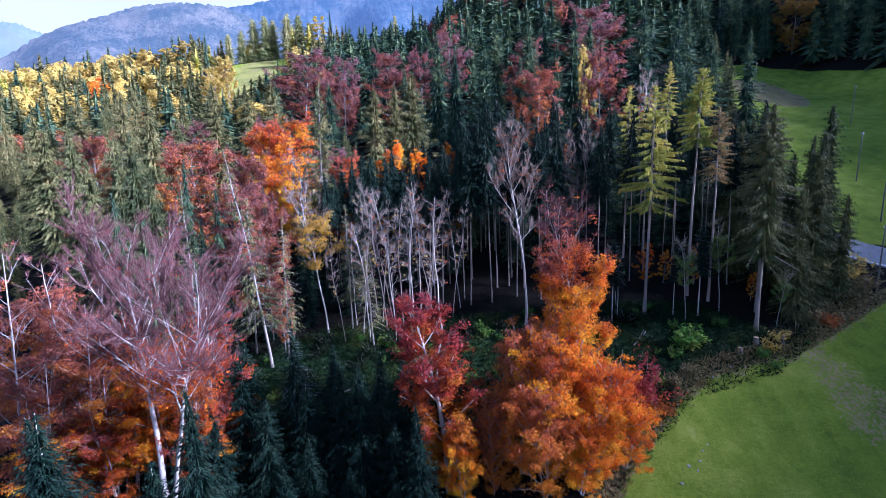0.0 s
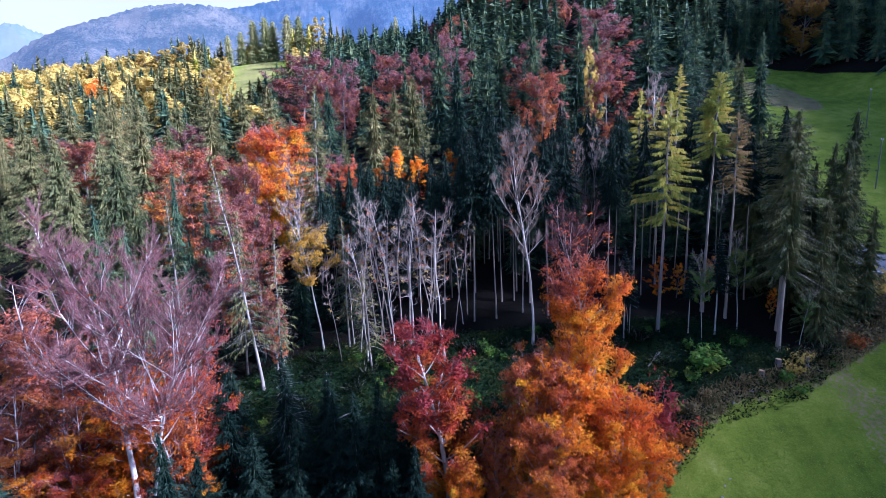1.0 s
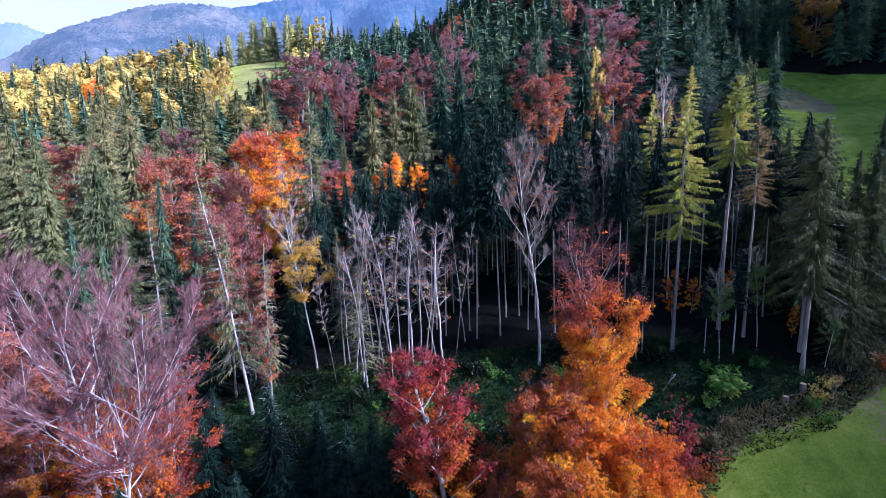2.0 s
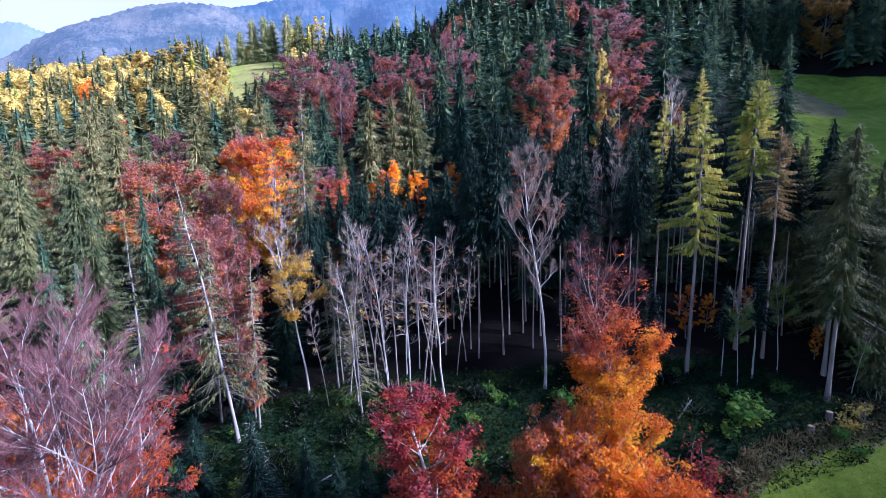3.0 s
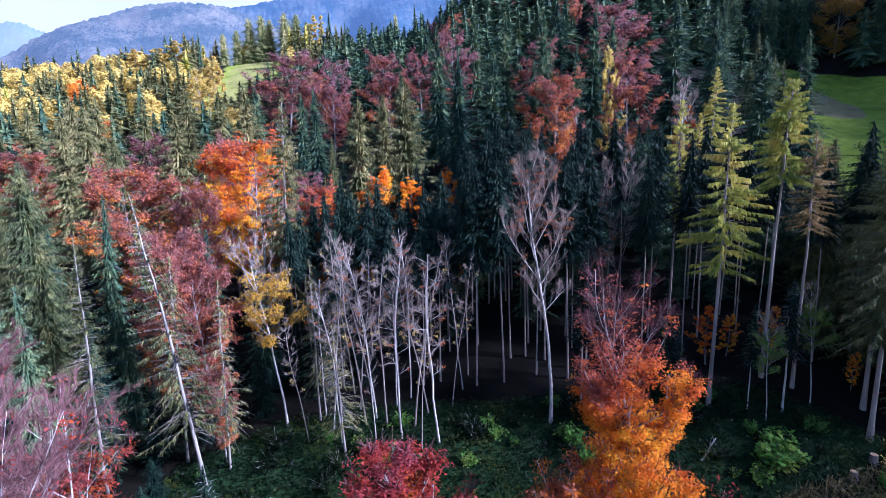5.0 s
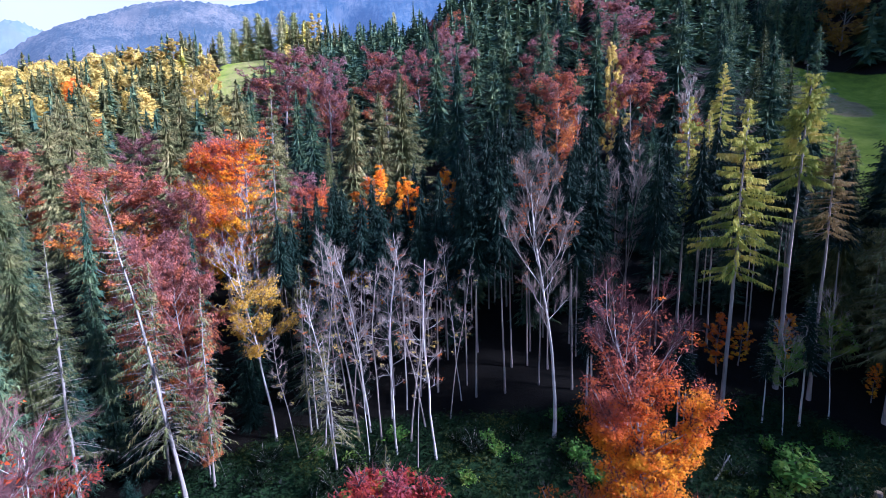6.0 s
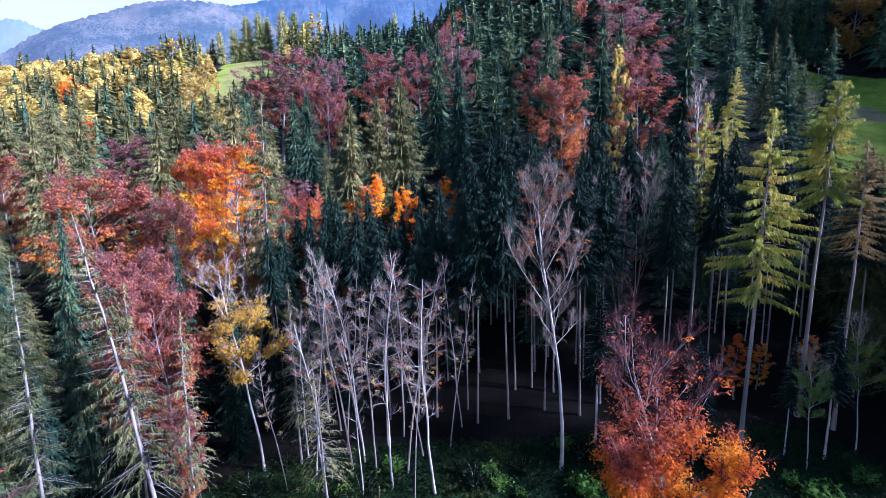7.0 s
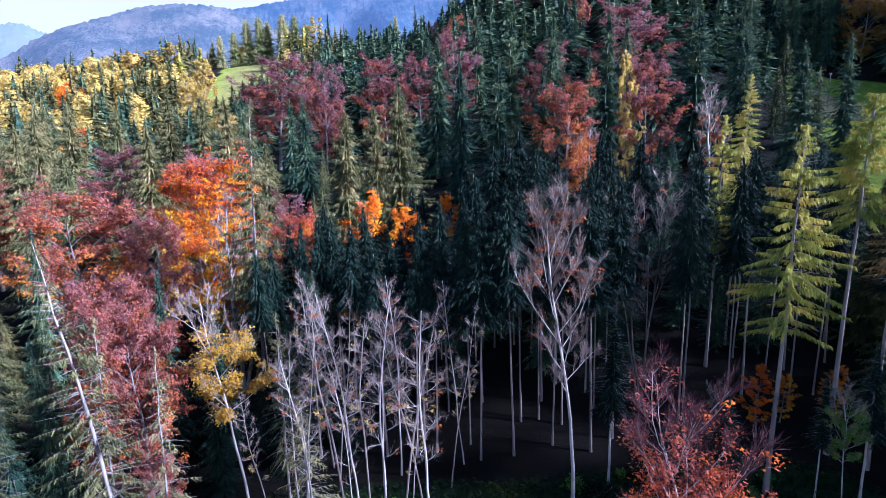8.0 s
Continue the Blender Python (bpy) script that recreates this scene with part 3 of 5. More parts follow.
def conifer(name, seed, h, r, bare=0.12, droop=0.5, dens=1.0, size=1.0, needles=None, bark=None, trunk_r=None, boughs=0.0, sparse=1.0, lean=(0, 0), label="", category="spruce tree", power=0.95, hang=0.6, sway=0.25, core=0.5, belly=0.8, ragged=0.5):
    """A conifer: whorls of sagging boughs hung with twigs; boughs: radius of visible bare wood; sparse: the share of the needles that is left; belly: how full the crown is at its foot; ragged: how uneven its boughs are."""
    rng = np.random.default_rng(seed)
    thing = tagged(new(name), label, category)
    thing.empty_display_size = 0.5
    tr = trunk_r or 0.0085 * h + 0.05
    zz = np.linspace(0, 1, 12)
    off = np.cumsum(rng.normal(0, sway * 0.3, (12, 2)), 0) * zz[:, None]
    spine = np.column_stack([off[:, 0] + lean[0] * zz ** 1.2, off[:, 1] + lean[1] * zz ** 1.2, zz * h])
    t = Geo()
    t.tube(spine, tr * (1 - zz) ** 0.75 + 0.015 + 0.35 * tr * np.exp(-zz * 40), 8)
    part("trunk", t, bark, thing, smooth=True)
    wood, leaf = Geo(), Geo()
    z = bare * h
    C, U, W, A = [], [], [], []
    while z < h - 0.15:
        f = (z - bare * h) / (h * (1 - bare))
        length0 = r * (1 - f) ** power * min(1.0, belly + 3.0 * f) + 0.12
        for k in range(rng.integers(4, 7)):
            if rng.random() > 0.9:
                continue
            L = length0 * rng.uniform(1 - ragged, 1.2)
            az = rng.uniform(0, 2 * math.pi)
            out = np.array([math.cos(az), math.sin(az), 0.0])
            side = np.array([-out[1], out[0], 0.0])
            p0 = np.array([np.interp(z / h, zz, spine[:, 0]), np.interp(z / h, zz, spine[:, 1]), z + rng.uniform(-0.012, 0.012) * h])
            dp = droop * rng.uniform(0.9 - 0.6 * ragged, 1.0 + 0.6 * ragged) * (1.1 - 0.9 * f)
            s = np.linspace(0, 1, 6)
            line = p0 + L * (s[:, None] * out + UP * ((0.45 * f - 0.05) * s - dp * s ** 1.6 + 0.3 * dp * s ** 3)[:, None]) + side * (rng.normal(0, 0.06) * L * s ** 2)[:, None]
            if boughs and L > 0.5:
                wood.tube(line[[0, 2, 3, 5]], np.linspace(boughs, boughs * 0.25, 4), 3, cap=False)
            if rng.random() > sparse:
                continue
            m = max(3, int(L * 8.0 * dens))
            k3 = rng.uniform(0.08 if L < 1.2 else 0.2, 1.0, m)
            base = np.column_stack([np.interp(k3, s, line[:, i]) for i in range(3)])
            sg = rng.choice([-1.0, 1.0], m)[:, None]
            tl = size * rng.uniform(0.26, 0.6, m)[:, None] * (0.5 + 0.5 * min(1.0, L / 2)) * (1.15 - 0.55 * k3[:, None])
            dn = unit(out * rng.uniform(0.3, 1.0, m)[:, None] + side * sg * rng.uniform(0.1, 1.0, m)[:, None] - UP * (hang * rng.uniform(0.3, 1.7, m))[:, None])
            wd = unit(np.cross(dn, rng.normal(0, 0.6, (m, 3)) + UP * 0.9))
            C.append(base + dn * tl * 0.8)
            U.append(dn * tl)
            W.append(wd * tl * rng.uniform(0.12, 0.24, m)[:, None] * min(1.0, 0.8 / size))
            A.append(unit(out * 0.9 + side * sg * 0.25 + UP * rng.uniform(0.1, 0.7, m)[:, None]))
        z += h * 0.0165 * rng.uniform(0.8, 1.25) * (1.25 - 0.5 * f) / max(0.55, dens) ** 0.5
    # the leading shoot
    m = 14
    zt = rng.uniform(h * 0.965, h * 1.005, m)[:, None]
    top = np.column_stack([np.full(m, spine[-1, 0]), np.full(m, spine[-1, 1]), zt[:, 0]])
    dn = unit(rng.normal(0, 0.7, (m, 3)) + UP)
    C.append(top)
    U.append(dn * 0.22 * size)
    W.append(unit(np.cross(dn, UP + 0.01)) * 0.07 * size)
    A.append(unit(dn + UP))
    spikes(leaf, np.vstack(C), np.vstack(U), np.vstack(W), np.vstack(A))
    if core:
        star_tiers(leaf, spine, h, r, bare, power, rng, 16, 12, core)
    if boughs:
        tagged(part("boughwork", wood, BARK_DEAD if boughs > 0.03 else bark, thing), kind="stuff")
    part("foliage", leaf, needles, thing)
    return thing


def broadleaf(name, seed, h, spread, fork=0.35, limbs=11, leaves=5000, leaf=0.24, full=(0.0, 1.0), twigs=0, twig_len=0.7, mats=None, bark=None, twig_mat=None, stems=1, rise=0.55, label="", category="beech tree", trunk_r=None, lean=(0.0, 0.0), flat=0.5, gap=0.0, subs=5, thick=1.0, taper=0.5, limb_r=1.0, fluff=1.0):
    """A broad-leaved tree: crooked stems, limbs, branches and sprays of leaves along them; full: where in the height leaves are thick; twigs: number of bare fine twigs, thickest above."""
    rng = np.random.default_rng(seed)
    thing = tagged(new(name), label, category)
    thing.empty_display_size = 0.5
    tr = trunk_r or 0.009 * h + 0.06
    fine, bare_g = [], Geo()
    for st in range(stems):
        t = Geo()
        az0 = rng.uniform(0, 6.28)
        tilt = (0.16 if stems > 1 else 0.0) * (1 if st else 0.5)
        sd = np.array([math.cos(az0) * tilt + lean[0], math.sin(az0) * tilt + lean[1], 1.0])
        hs = h * (1.0 if st == 0 else rng.uniform(0.75, 0.95))
        base = np.array([math.cos(az0), math.sin(az0), 0]) * (0.35 if stems > 1 else 0) * min(st, 1)
        spine = wander(rng, base, sd, hs * 0.93, 12, 0.15, 0.05)
        spine[:, 2] *= hs * 0.95 / spine[-1, 2]
        k = np.linspace(0, 1, 13)
        rr = (tr if st == 0 else tr * 0.75) * (1 - k) ** 0.9 + 0.02 + 0.3 * tr * np.exp(-k * 45)
        t.tube(spine, rr, 8)
        part("trunk", t, bark, thing, smooth=True)
        nl = max(4, int(limbs / stems ** 0.5))
        for i in range(nl):
            f = fork + (0.98 - fork) * (i + rng.uniform(0, 0.9)) / nl
            g = (f - fork) / (1 - fork)
            p0 = np.array([np.interp(f, k, spine[:, c]) for c in range(3)])
            az = i * 2.4 + rng.uniform(-0.5, 0.5) + st
            L = spread * rng.uniform(0.72, 1.15) * (0.45 + 0.55 * min(1.0, g / 0.3)) * (1 - g) ** taper + 0.5
            up = rise * (0.7 + 0.9 * g)
            d = np.array([math.cos(az), math.sin(az), up])
            line = wander(rng, p0, d, L * math.hypot(1, up) * 0.85, 7, rise * 0.5, 0.10)
            r0 = min(0.45 * np.interp(f, k, rr), (0.0026 * h + 0.012) * limb_r) + 0.006
            limb_g = Geo()
            limb_g.tube(line[[0, 1, 3, 5, 7]], np.linspace(r0, 0.012, 5), 4, cap=False)
            for j in range(subs):
                q = rng.uniform(0.22, 0.98)
                p1 = np.array([np.interp(q * 7, range(8), line[:, c]) for c in range(3)])
                dd = unit(line[min(7, int(q * 7) + 1)] - line[int(q * 7)])
                sd2 = unit(np.cross(dd, UP)) * rng.choice([-1, 1]) * rng.uniform(0.4, 1.0)
                L2 = (L * rng.uniform(0.28, 0.55) + 0.2) * (1.15 - 0.5 * q)
                sub = wander(rng, p1, dd * 0.8 + sd2 + UP * rng.uniform(-0.1, 0.5) * rise, L2, 5, rise * 0.5, 0.15)
                limb_g.tube(sub[[0, 2, 5]], np.linspace(0.2 * r0 + 0.005, 0.004, 3), 3, cap=False)
                fine.append((sub, L2))
                for _ in range(3):
                    q2 = rng.uniform(0.2, 0.95)
                    p2 = np.array([np.interp(q2 * 5, range(6), sub[:, c]) for c in range(3)])
                    d2 = unit(sub[min(5, int(q2 * 5) + 1)] - sub[int(q2 * 5)]) + rng.normal(0, 0.55, 3) + UP * 0.3 * rise
                    tw = wander(rng, p2, d2, L2 * rng.uniform(0.3, 0.6), 3, rise * 0.3, 0.15)
                    mid, run = (tw[0] + tw[-1])[None] / 2, (tw[-1] - tw[0])[None] / 2
                    (bare_g if twigs else limb_g).rhombs(mid, run, unit(np.cross(run, rng.normal(0, 1, 3))) * 0.009)
                    fine.append((tw, L2 * 0.45))
            part("limb", limb_g, bark, thing)
    w = np.array([f[1] for f in fine])
    keep = rng.random(len(fine)) >= gap
    w = w / w.sum()

    def along(n, weights):
        pick = rng.choice(len(fine), n, p=weights / weights.sum())
        pos, dirs = np.zeros((n, 3)), np.zeros((n, 3))
        for a in np.unique(pick):
            line = fine[a][0]
            sel = np.nonzero(pick == a)[0]
            s = rng.uniform(0.15, 1.05, len(sel)) * (len(line) - 1)
            for c in range(3):
                pos[sel, c] = np.interp(s, range(len(line)), line[:, c])
            dirs[sel] = unit(line[-1] - line[0])
        return pos, dirs

    zf = np.array([f[0][:, 2].mean() for f in fine]) / h
    if leaves:
        lo, hi = full
        wl = w * keep * np.clip(1.0 - np.maximum(0, zf - hi) / 0.14, 0.06, 1) * np.clip(1.0 - np.maximum(0, lo - zf) / 0.12, 0.06, 1)
        # flat sprays of about a dozen leaves, layered over one another
        per = 13
        n = leaves // per
        mid, dirs = along(n, wl)
        mid = mid + rng.normal(0, 1, (n, 3)) * np.array([1.0, 1.0, 0.5]) * (0.08 + 0.02 * spread) * fluff
        axis = np.array([np.interp(mid[:, 2] / h, [0, 1], [0, lean[c] * h]) for c in range(2)]).T
        out = unit(np.column_stack([mid[:, :2] - axis, (mid[:, 2] - 0.45 * h) * 0.8]))
        face = unit(UP * (0.5 + flat) + out * 0.5 + rng.normal(0, 0.35, (n, 3)))
        e1 = unit(np.cross(face, rng.normal(0, 1, (n, 3))))
        e2 = np.cross(face, e1)
        an, rad = rng.uniform(0, 6.28, (n, per)), np.sqrt(rng.random((n, per))) * (0.2 + 0.05 * spread) * rng.uniform(0.7, 1.3, (n, 1))
        ray = np.cos(an)[..., None] * e1[:, None] + np.sin(an)[..., None] * e2[:, None]
        pos = (mid[:, None] + ray * rad[..., None] * [1, 1, 0.7] - UP * (0.35 * rad ** 2)[..., None] + rng.normal(0, 0.05, (n, per, 3))).reshape(-1, 3)
        ray = ray.reshape(-1, 3)
        m = n * per
        u = unit(ray * 0.7 + rng.normal(0, 0.5, (m, 3)) - UP * 0.3)
        v = unit(np.cross(u, np.repeat(face, per, 0) + rng.normal(0, 0.35, (m, 3))))
        sz = leaf * rng.uniform(0.55, 1.25, m)[:, None]
        g = Geo()
        spikes(g, pos, u * sz * 0.66, v * sz * 0.44, np.repeat(unit(out * 0.8 + face * 0.6), per, 0), 0.6)
        part("foliage", g, mats, thing)
    if twigs:
        wt = w * np.clip((zf - 0.25) / 0.4, 0.08, 1)
        pos, dirs = along(twigs, wt)
        u = unit(dirs * 0.9 + rng.normal(0, 0.34, (twigs, 3)) + UP * 0.25)
        v = unit(np.cross(u, rng.normal(0, 1, (twigs, 3))))
        ln = twig_len * rng.uniform(0.4, 1.2, twigs)[:, None]
        g = bare_g
        spikes(g, pos + u * ln * 0.5, u * ln * 0.5, 1.2 * v * thick * (0.012 + 0.014 * rng.random((twigs, 1))))
        tagged(part("twigwork", g, twig_mat, thing), kind="stuff")
    return thing


def place(proto, x, y, h, h0, wide=1.0, turn=None, sink=0.15, label="", tilt=(0, 0), used={}):
    """Stands a tree on the ground: the builder's own first, then copies of it."""
    turn = (x * 37 + y * 91) % 360 if turn is None else turn
    k = h / h0
    m = pose(x, y, float(rough_height(x, y)) - sink, tilt[0], tilt[1], 0) @ pose(0, 0, 0, 0, 0, turn) @ Matrix.Diagonal((k * wide, k * wide, k, 1))
    if proto.name not in used:
        used[proto.name] = True
        proto.matrix_basis = m
        ob = proto
    else:
        ob = copy_thing(proto, Matrix.Identity(4))
        ob.matrix_basis = m
    if label:
        ob["label"] = label
    return ob


def recolour(thing, name, mats, label):
    """A tree of the same growth with leaves of another colour; the wood's meshes are shared."""
    ob = copy_thing(thing, Matrix.Identity(4))
    ob.name = name
    for c in ob.children:
        if c.name.startswith("foliage"):
            c.data = c.data.copy()
            c.data.materials[0] = mats
    return tagged(ob, label)


# ---- the trees that stand out, each kind built once ----
TAKEN, TALL = [], []


def stand(proto, h0, spots, group="", label="", sway=0.0):
    """sway: how far, in degrees, the trees of the row lean this way and that."""
    for i, (x, y, h, wide) in enumerate(spots):
        tilt = (sway * math.sin(i * 2.7 + x), sway * (math.sin(i * 1.9 + y) - 0.4))
        ob = place(proto, x, y, h, h0, wide, label=label, tilt=tilt)
        if group:
            ob["group"] = group
        TAKEN.append((x, y, 2.4))
        if h > 12:
            TALL.append((x, y, h))


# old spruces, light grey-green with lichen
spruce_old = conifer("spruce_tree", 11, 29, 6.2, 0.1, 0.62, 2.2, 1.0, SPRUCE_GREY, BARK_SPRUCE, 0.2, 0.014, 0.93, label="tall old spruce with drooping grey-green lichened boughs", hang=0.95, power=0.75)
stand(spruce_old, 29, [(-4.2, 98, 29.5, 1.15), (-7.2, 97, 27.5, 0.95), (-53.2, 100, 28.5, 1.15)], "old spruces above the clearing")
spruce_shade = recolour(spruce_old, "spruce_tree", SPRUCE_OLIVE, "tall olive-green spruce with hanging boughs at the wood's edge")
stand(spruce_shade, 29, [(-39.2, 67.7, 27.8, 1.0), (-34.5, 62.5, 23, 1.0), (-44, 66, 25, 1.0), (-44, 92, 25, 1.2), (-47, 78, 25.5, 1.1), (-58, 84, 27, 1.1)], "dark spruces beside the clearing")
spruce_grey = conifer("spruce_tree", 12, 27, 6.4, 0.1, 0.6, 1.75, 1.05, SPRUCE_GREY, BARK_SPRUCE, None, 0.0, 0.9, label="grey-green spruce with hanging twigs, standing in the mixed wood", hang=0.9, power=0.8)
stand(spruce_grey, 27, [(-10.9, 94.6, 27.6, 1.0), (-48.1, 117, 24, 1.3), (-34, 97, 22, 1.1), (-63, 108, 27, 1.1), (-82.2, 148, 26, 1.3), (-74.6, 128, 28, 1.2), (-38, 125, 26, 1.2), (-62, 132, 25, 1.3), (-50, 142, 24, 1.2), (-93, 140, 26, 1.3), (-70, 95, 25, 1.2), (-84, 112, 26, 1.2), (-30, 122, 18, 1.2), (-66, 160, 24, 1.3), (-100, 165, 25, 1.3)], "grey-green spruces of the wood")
spruce_dead = conifer("spruce_tree", 13, 30.9, 5.6, 0.2, 0.6, 3.0, 0.8, SPRUCE_GREY, BARK_DEAD, 0.17, 0.018, 0.8, label="half-dead spruce with pale trunk and bare grey boughs", hang=1.1, core=0)
stand(spruce_dead, 30.9, [(-17.6, 79, 30.9, 1.0)])
spruce_lean = conifer("spruce_tree", 14, 27, 4.4, 0.2, 0.4, 2.0, 0.75, SPRUCE_GREY, BARK_DEAD, 0.18, 0.018, 0.55, lean=(-3.2, 1.0), label="leaning half-bare spruce with bleached trunk at the clearing", hang=1.2, core=0)
stand(spruce_lean, 27, [(-20.9, 60.2, 26.5, 1.0)])
lean_dark = recolour(spruce_lean, "spruce_tree", SPRUCE_OLIVE, "leaning olive-green spruce with drooping half-bare boughs")
stand(lean_dark, 27, [(-28.6, 58.6, 24, 0.9)], "leaning trees at the clearing")
spruce_lean["group"] = "leaning trees at the clearing"

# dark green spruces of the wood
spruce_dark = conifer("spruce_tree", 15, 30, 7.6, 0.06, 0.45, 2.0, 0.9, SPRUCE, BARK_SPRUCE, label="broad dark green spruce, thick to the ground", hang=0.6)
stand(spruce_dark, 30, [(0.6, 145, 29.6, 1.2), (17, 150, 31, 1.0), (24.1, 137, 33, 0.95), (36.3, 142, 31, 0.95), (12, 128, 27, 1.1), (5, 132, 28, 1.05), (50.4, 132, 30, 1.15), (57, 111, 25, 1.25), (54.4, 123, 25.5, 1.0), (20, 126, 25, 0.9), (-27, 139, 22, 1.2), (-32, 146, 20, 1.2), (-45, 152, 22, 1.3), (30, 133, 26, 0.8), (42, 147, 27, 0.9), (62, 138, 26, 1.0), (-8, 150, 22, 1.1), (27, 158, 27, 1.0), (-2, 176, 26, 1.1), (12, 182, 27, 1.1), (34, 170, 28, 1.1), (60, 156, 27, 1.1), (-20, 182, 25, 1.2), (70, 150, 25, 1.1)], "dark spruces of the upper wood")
spruce_edge = conifer("spruce_tree", 16, 27, 4.6, 0.34, 0.6, 1.8, 0.9, SPRUCE_OLIVE, BARK_LARCH, 0.22, 0.02, 0.93, label="tall dark spruce with long bare grey trunk by the meadow", hang=0.9, core=0.4, power=0.6)
stand(spruce_edge, 27, [(38.6, 60.2, 27.2, 1.0), (40.5, 63.5, 25, 1.05)], "edge spruces by the meadow")
spruce_skirt = conifer("spruce_tree", 17, 24, 4.6, 0.03, 0.6, 1.7, 0.95, SPRUCE_OLIVE, BARK_SPRUCE, None, 0.0, 0.97, label="dark spruce, green down to the meadow", hang=0.85, power=0.7)
# from (47.5, 75) on, added to keep sun off the floor behind
stand(spruce_skirt, 24, [(52.7, 70, 23, 1.0), (46.5, 63, 19.5, 1.1), (49.5, 66.5, 21, 1.0), (43.8, 61.5, 17, 1.05), (45, 69, 22, 1.0), (42.5, 73, 21.5, 0.9), (51, 64, 14, 1.1), (47.5, 75, 20, 1.0), (50.5, 79, 19, 1.0), (55, 76, 17, 1.0), (46.5, 81.5, 18, 1.1), (52, 86, 17, 1.1), (48.5, 70.5, 17, 1.0)], "edge spruces by the meadow")

# larches
larch = conifer("larch_tree", 21, 30, 4.0, 0.48, 0.5, 4.6, 0.66, LARCH, BARK_LARCH, 0.18, 0.01, 0.58, label="tall yellow-green larch with pale bare lower trunk", category="larch tree", power=0.75, hang=1.8, core=0, belly=0.5, ragged=0.8)
stand(larch, 30, [(27.1, 66, 29.4, 1.15), (29.4, 81, 26.6, 1.0), (46.7, 107, 24, 0.9), (33, 84, 24, 0.9)], "larches at the wood's edge")
larch_high = conifer("larch_tree", 22, 30, 3.2, 0.68, 0.4, 5.4, 0.64, LARCH, BARK_LARCH, 0.2, 0.01, 0.85, label="larch with long bare grey trunk and yellow crown", category="larch tree", power=0.55, hang=1.6, core=0, ragged=0.6)
stand(larch_high, 30, [(34.2, 69.2, 30.1, 1.0)], "larches at the wood's edge")
larch_thin = conifer("larch_tree", 23, 26, 2.4, 0.64, 0.3, 2.6, 0.7, LARCH_TAN, BARK_LARCH, 0.17, 0.015, 0.75, label="thin larch with faded tan needles and bare boughs", category="larch tree", power=0.5, hang=0.7, core=0)
stand(larch_thin, 26, [(36.3, 67.4, 25.7, 1.0)], "larches at the wood's edge")

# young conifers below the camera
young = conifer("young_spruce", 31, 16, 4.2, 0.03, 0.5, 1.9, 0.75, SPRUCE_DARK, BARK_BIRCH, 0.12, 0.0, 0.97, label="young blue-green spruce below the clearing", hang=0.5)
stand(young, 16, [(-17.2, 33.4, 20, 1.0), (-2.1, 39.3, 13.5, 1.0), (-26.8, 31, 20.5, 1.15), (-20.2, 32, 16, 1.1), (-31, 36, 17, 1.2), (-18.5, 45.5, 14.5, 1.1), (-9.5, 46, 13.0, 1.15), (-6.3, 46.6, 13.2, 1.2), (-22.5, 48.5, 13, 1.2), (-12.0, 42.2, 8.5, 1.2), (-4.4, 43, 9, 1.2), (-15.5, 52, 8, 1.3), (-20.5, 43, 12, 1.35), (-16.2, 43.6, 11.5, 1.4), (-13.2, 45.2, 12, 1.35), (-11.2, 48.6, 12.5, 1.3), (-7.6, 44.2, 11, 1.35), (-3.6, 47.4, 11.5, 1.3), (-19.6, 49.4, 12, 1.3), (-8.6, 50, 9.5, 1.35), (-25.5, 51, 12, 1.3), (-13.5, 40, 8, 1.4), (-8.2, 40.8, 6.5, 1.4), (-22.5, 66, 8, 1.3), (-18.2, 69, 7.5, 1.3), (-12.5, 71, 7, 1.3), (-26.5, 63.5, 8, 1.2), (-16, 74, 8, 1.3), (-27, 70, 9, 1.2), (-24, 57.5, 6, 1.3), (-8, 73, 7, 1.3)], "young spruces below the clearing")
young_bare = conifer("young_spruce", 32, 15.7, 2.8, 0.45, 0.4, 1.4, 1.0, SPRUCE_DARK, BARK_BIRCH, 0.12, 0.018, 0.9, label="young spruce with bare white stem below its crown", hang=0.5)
stand(young_bare, 15.7, [(-14.4, 47.6, 15.7, 1.0), (22.3, 64.6, 11.5, 0.9), (33.5, 64.5, 13.5, 0.9), (14.8, 67.5, 15.5, 0.85), (30.6, 65.3, 11, 0.7), (23.2, 65.2, 10, 0.7)], "young spruces below the clearing")

# the great beech and the flaming beeches round it
beech_great = broadleaf("beech_tree", 41, 28, 8.6, 0.54, 22, 8000, 0.17, (0.50, 0.68), 110000, 0.7, EMBER, BARK_BEECH, TWIG_PURPLE, 2, 0.9, "great beech, bare purple-grey twigs above and red leaves below", trunk_r=0.3, lean=(-0.05, 0), subs=14, limb_r=1.7, taper=0.25, thick=0.3)
stand(beech_great, 28, [(-24.6, 41, 26.0, 1.08)])
beech_stem = broadleaf("beech_tree", 42, 27, 7.0, 0.15, 24, 14000, 0.27, (0.0, 0.72), 1800, 0.9, EMBER, BARK_BEECH, TWIG_PURPLE, 2, 0.7, "forked beech with red and orange leaves and bare top", trunk_r=0.17, limb_r=1.3, taper=0.45)
stand(beech_stem, 27, [(-30.5, 43.8, 13, 1.3), (-36.5, 43.5, 13, 1.3), (-22.6, 45.2, 14, 1.2), (-35, 42, 11, 1.3), (-23.2, 46.4, 22, 0.9), (-21.8, 43.6, 20, 0.8), (-31.5, 45.2, 15, 1.2), (-29, 48, 19, 1.0)], "beeches below the clearing")
beech_dusky = recolour(beech_stem, "beech_tree", RED, "forked beech in dusky red leaf below the clearing")
